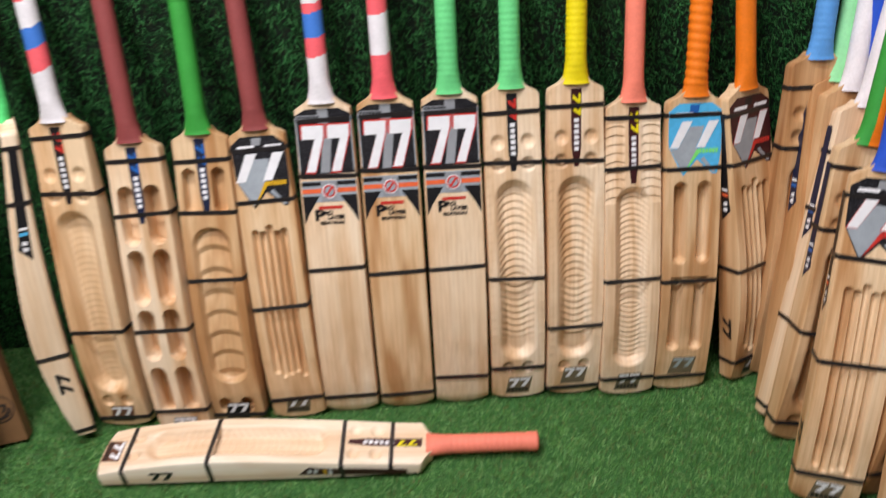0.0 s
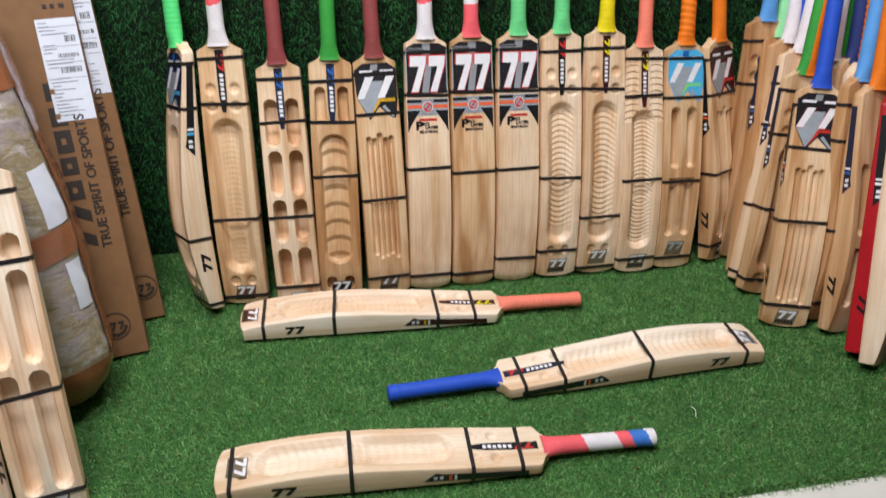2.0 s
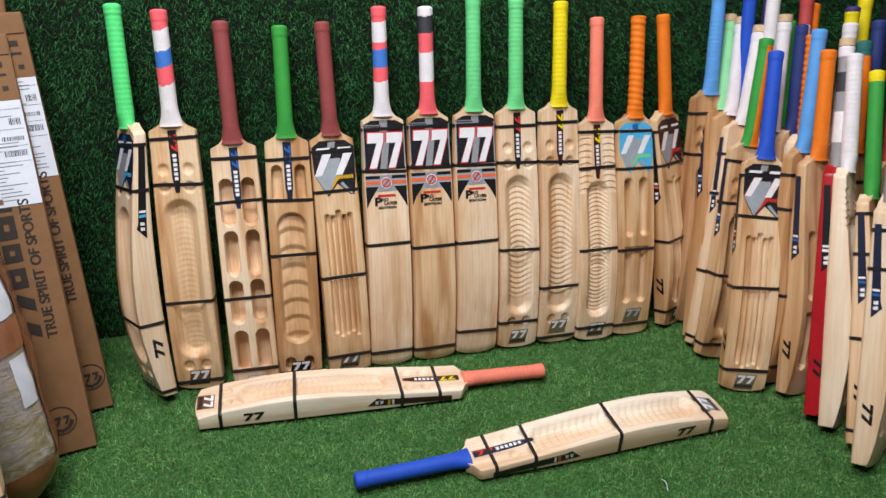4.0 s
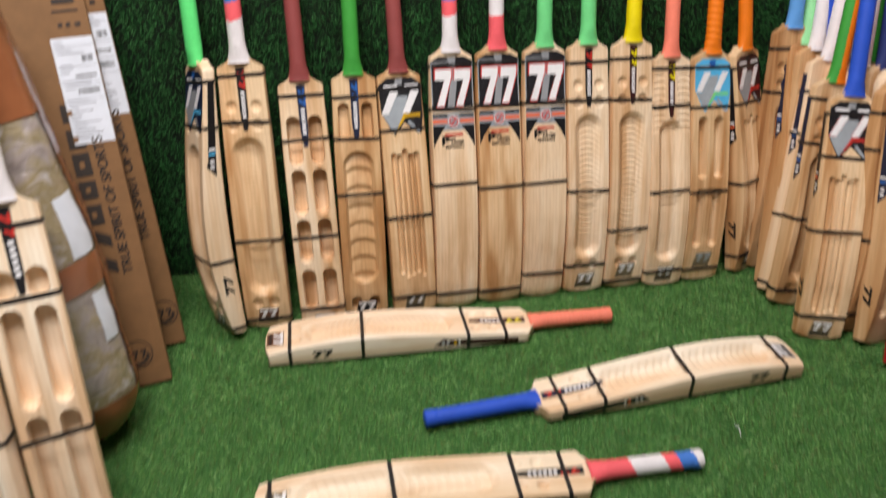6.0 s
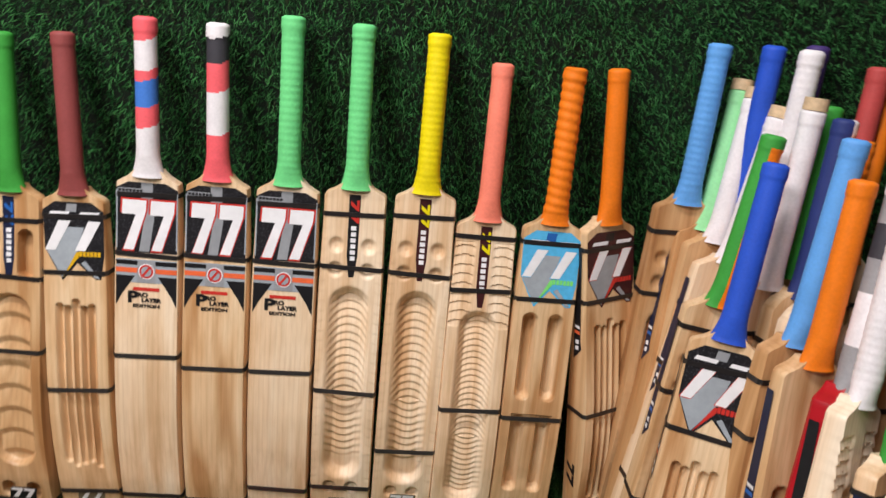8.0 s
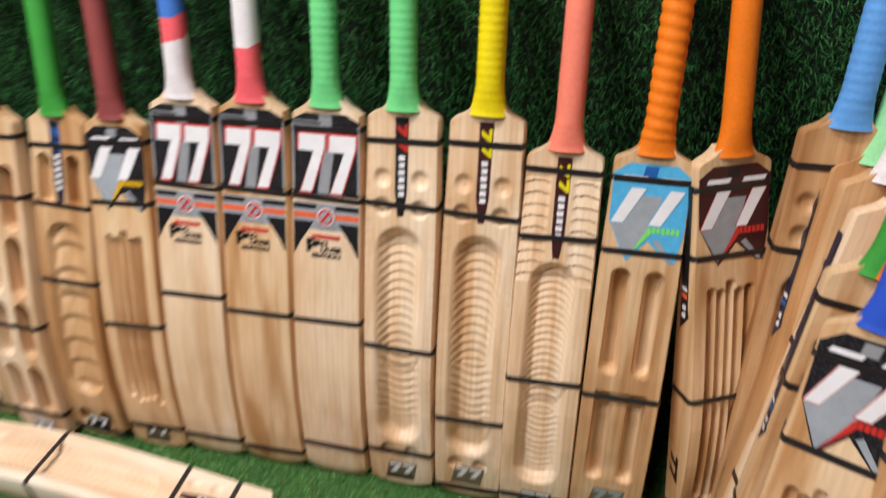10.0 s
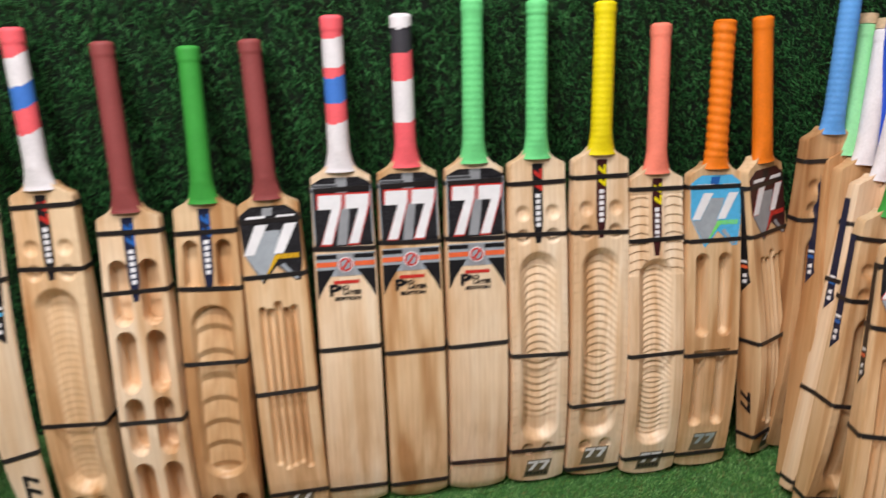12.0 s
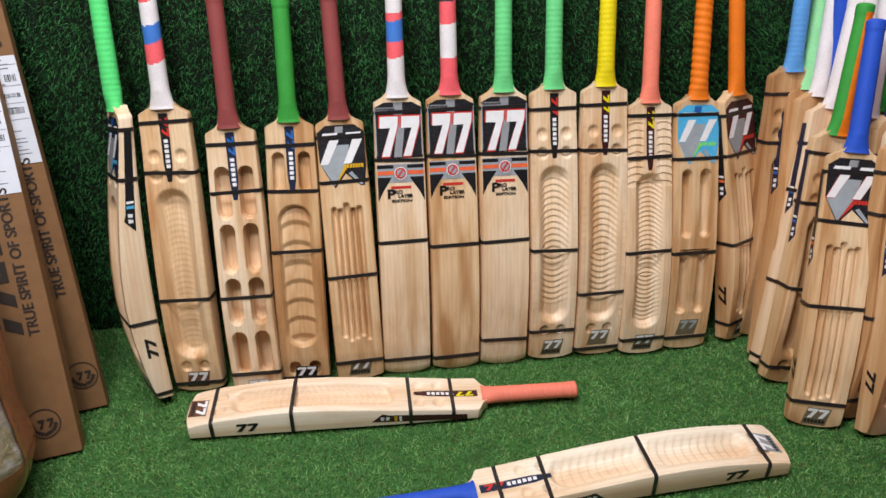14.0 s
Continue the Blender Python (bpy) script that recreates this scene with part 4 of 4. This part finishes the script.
ob, ln = carton((0.076, 2.076, 0.003), (0.018, 2.312, 0.813), (-0.985, -0.17, 0), 0.15, 0.030, "tall brown cardboard carton with dark print and white label", 2)
shipping_label(ob, 0.001, 0.074, 0.522, 0.721, 5)
carton_print(ob, ln, 0.030, 0.392, 0.032, 0.078)
ob, ln = carton((0.057, 1.952, 0.003), (-0.010, 2.284, 0.778), (-0.985, -0.17, 0), 0.15, 0.040, "tall brown cardboard carton leaning on another, dark print", 1)
shipping_label(ob, 0.001, 0.076, 0.514, 0.718, 4)
carton_print(ob, ln, 0.034, 0.385, 0.055, 0.070)
ob, ln = carton((-0.055, 2.14, 0.003), (-0.012, 2.335, 0.834), (-0.98, -0.1, 0), 0.15, 0.012, "tall brown cardboard carton at the back", 3)


def film_material():
    m = Nodes("wrapped_film", 0.14, 0, 0.8)
    v = m.coords(1, 1, 1, False)
    blot = m.noise(v, 13, 4, 0.6, 0.6)
    fine = m.noise(v, 120, 3, 0.6)
    c = m.ramp(blot, [(0.30, srgb(138, 126, 124)), (0.42, srgb(172, 160, 156)), (0.50, srgb(168, 154, 132)), (0.57, srgb(156, 140, 106)), (0.63, srgb(188, 178, 172)), (0.72, srgb(220, 214, 216))])
    c = m.mix(0.5, c, m.ramp(fine, [(0.35, (0.72, 0.70, 0.68, 1)), (0.65, (1, 1, 1, 1))]), "MULTIPLY")
    m.color(c)
    w = m.n("ShaderNodeMapping")
    w.inputs["Scale"].default_value = (13, 13, 34)
    w.inputs["Rotation"].default_value = (0, 0.22, 0)
    tc = m.n("ShaderNodeTexCoord")
    m.l(tc.outputs["Object"], w.inputs["Vector"])
    m.bump(m.noise(w.outputs["Vector"], 1.0, 5, 0.65, 1.2), 0.9, 0.006)
    m.b.inputs["Coat Weight"].default_value = 0.6
    m.b.inputs["Coat Roughness"].default_value = 0.06
    return m.mat


FILM = film_material()


def parcel():
    """A tall bundle in clear film with brown tape round it, leaning back."""
    ob = tagged(new("wrapped_parcel"), "tall parcel wrapped in shiny clear film and brown tape", "parcel")
    ob.matrix_basis = pose(-0.119, 1.816, 0.012, -13, -4, 17)
    hx, hy, h, n, rows = 0.148, 0.100, 0.90, 56, 100

    def ring(z, grow, k):
        q = z / h
        s = 1 - 0.38 * max(0, 1 - z / 0.10) ** 2.2 - 0.5 * max(0, (q - 0.90) / 0.10) ** 2
        a = 2 * math.pi * k / n
        e = 0.42
        x = math.copysign(abs(math.cos(a)) ** e, math.cos(a)) * hx * s
        y = math.copysign(abs(math.sin(a)) ** e, math.sin(a)) * hy * s
        wob = noise.noise((x * 14, y * 14, z * 9)) * 0.006 + noise.noise((x * 40, y * 40, z * 30 + x * 60)) * 0.0022
        wob += 0.016 * math.exp(-((z - 0.42) / 0.22) ** 2)
        return (x * (1 + (grow + wob) / hx), y * (1 + (grow + wob) / hy), z)

    def sleeve(name, z0, z1, grow, mat, label="", caps=False, slope=0.0, arc=None):
        m = max(4, int((z1 - z0) / h * rows))
        ks = range(n) if arc is None else range(arc[0], arc[1] + 1)
        vs, fs = [], []
        for i in range(m + 1):
            for k in ks:
                z = z0 + (z1 - z0) * i / m
                x = ring(z, grow, k % n)[0]
                vs.append(ring(max(0.0, z + slope * x), grow, k % n))
        c = len(ks)
        for i in range(m):
            for k in range(c if arc is None else c - 1):
                fs.append((i * c + k, i * c + (k + 1) % c, (i + 1) * c + (k + 1) % c, (i + 1) * c + k))
        if caps:
            fs += [list(range(c))[::-1], [m * c + k for k in range(c)]]
        return child(name, mesh_from(name, vs, fs, mat, smooth=True, sharp=60), ob, label)

    sleeve("body", 0, h, 0, FILM, caps=True)
    sleeve("tape_band", 0.0, 0.078, 0.0030, BROWN_TAPE, "shiny brown packing tape", slope=0.08)
    sleeve("tape_band", 0.07, 0.80, 0.0024, BROWN_TAPE, "upright strip of brown tape", arc=(-3, 3))
    sleeve("tape_band", 0.288, 0.344, 0.0020, BROWN_TAPE, "shiny brown packing tape", slope=0.16)
    sleeve("tape_band", 0.605, 0.80, 0.0020, BROWN_TAPE, "shiny brown packing tape", slope=0.05)
    sleeve("paper_sheet", 0.348, 0.455, 0.0014, PAPER, "white paper under the film", arc=(47, 52), slope=0.16)
    sleeve("paper_sheet", 0.190, 0.284, 0.0014, PAPER, "white paper under the film", arc=(48, 52), slope=0.10)


parcel()

# a scrap of white thread on the turf
cu = bpy.data.curves.new("thread", "CURVE")
cu.dimensions, cu.bevel_depth, cu.bevel_resolution = "3D", 0.0007, 1
sp = cu.splines.new("POLY")
sp.points.add(9)
for i, p in enumerate(sp.points):
    p.co = (0.004 * math.sin(i * 0.5), 0.006 - 0.0035 * i, 0.0025 + 0.001 * math.sin(i), 1)
tmp = bpy.data.objects.new("thread", cu)
me = bpy.data.meshes.new_from_object(tmp)
bpy.data.objects.remove(tmp)
me.materials.append(WHITE)
tagged(new("thread"), "short scrap of white thread on turf", "thread").matrix_basis = pose(1.174, 1.585, 0.0)
child("fibre", me, bpy.data.objects["thread"])


# ---- floor tiles in front of the turf ----
tile_bm = box_bm(0.5994, 0.5994, 0.010, 0.0006)
tile_me = bpy.data.meshes.new("tile")
tile_bm.to_mesh(tile_me)
tile_bm.free()
tile_me.materials.append(TILE)
for i in range(5):
    for j in range(7):
        child("tile", tile_me, FLOOR, m=pose(XL + 0.3 + 0.6 * i - 0.05, EDGE - 0.285 - 0.6 * j, -0.013))
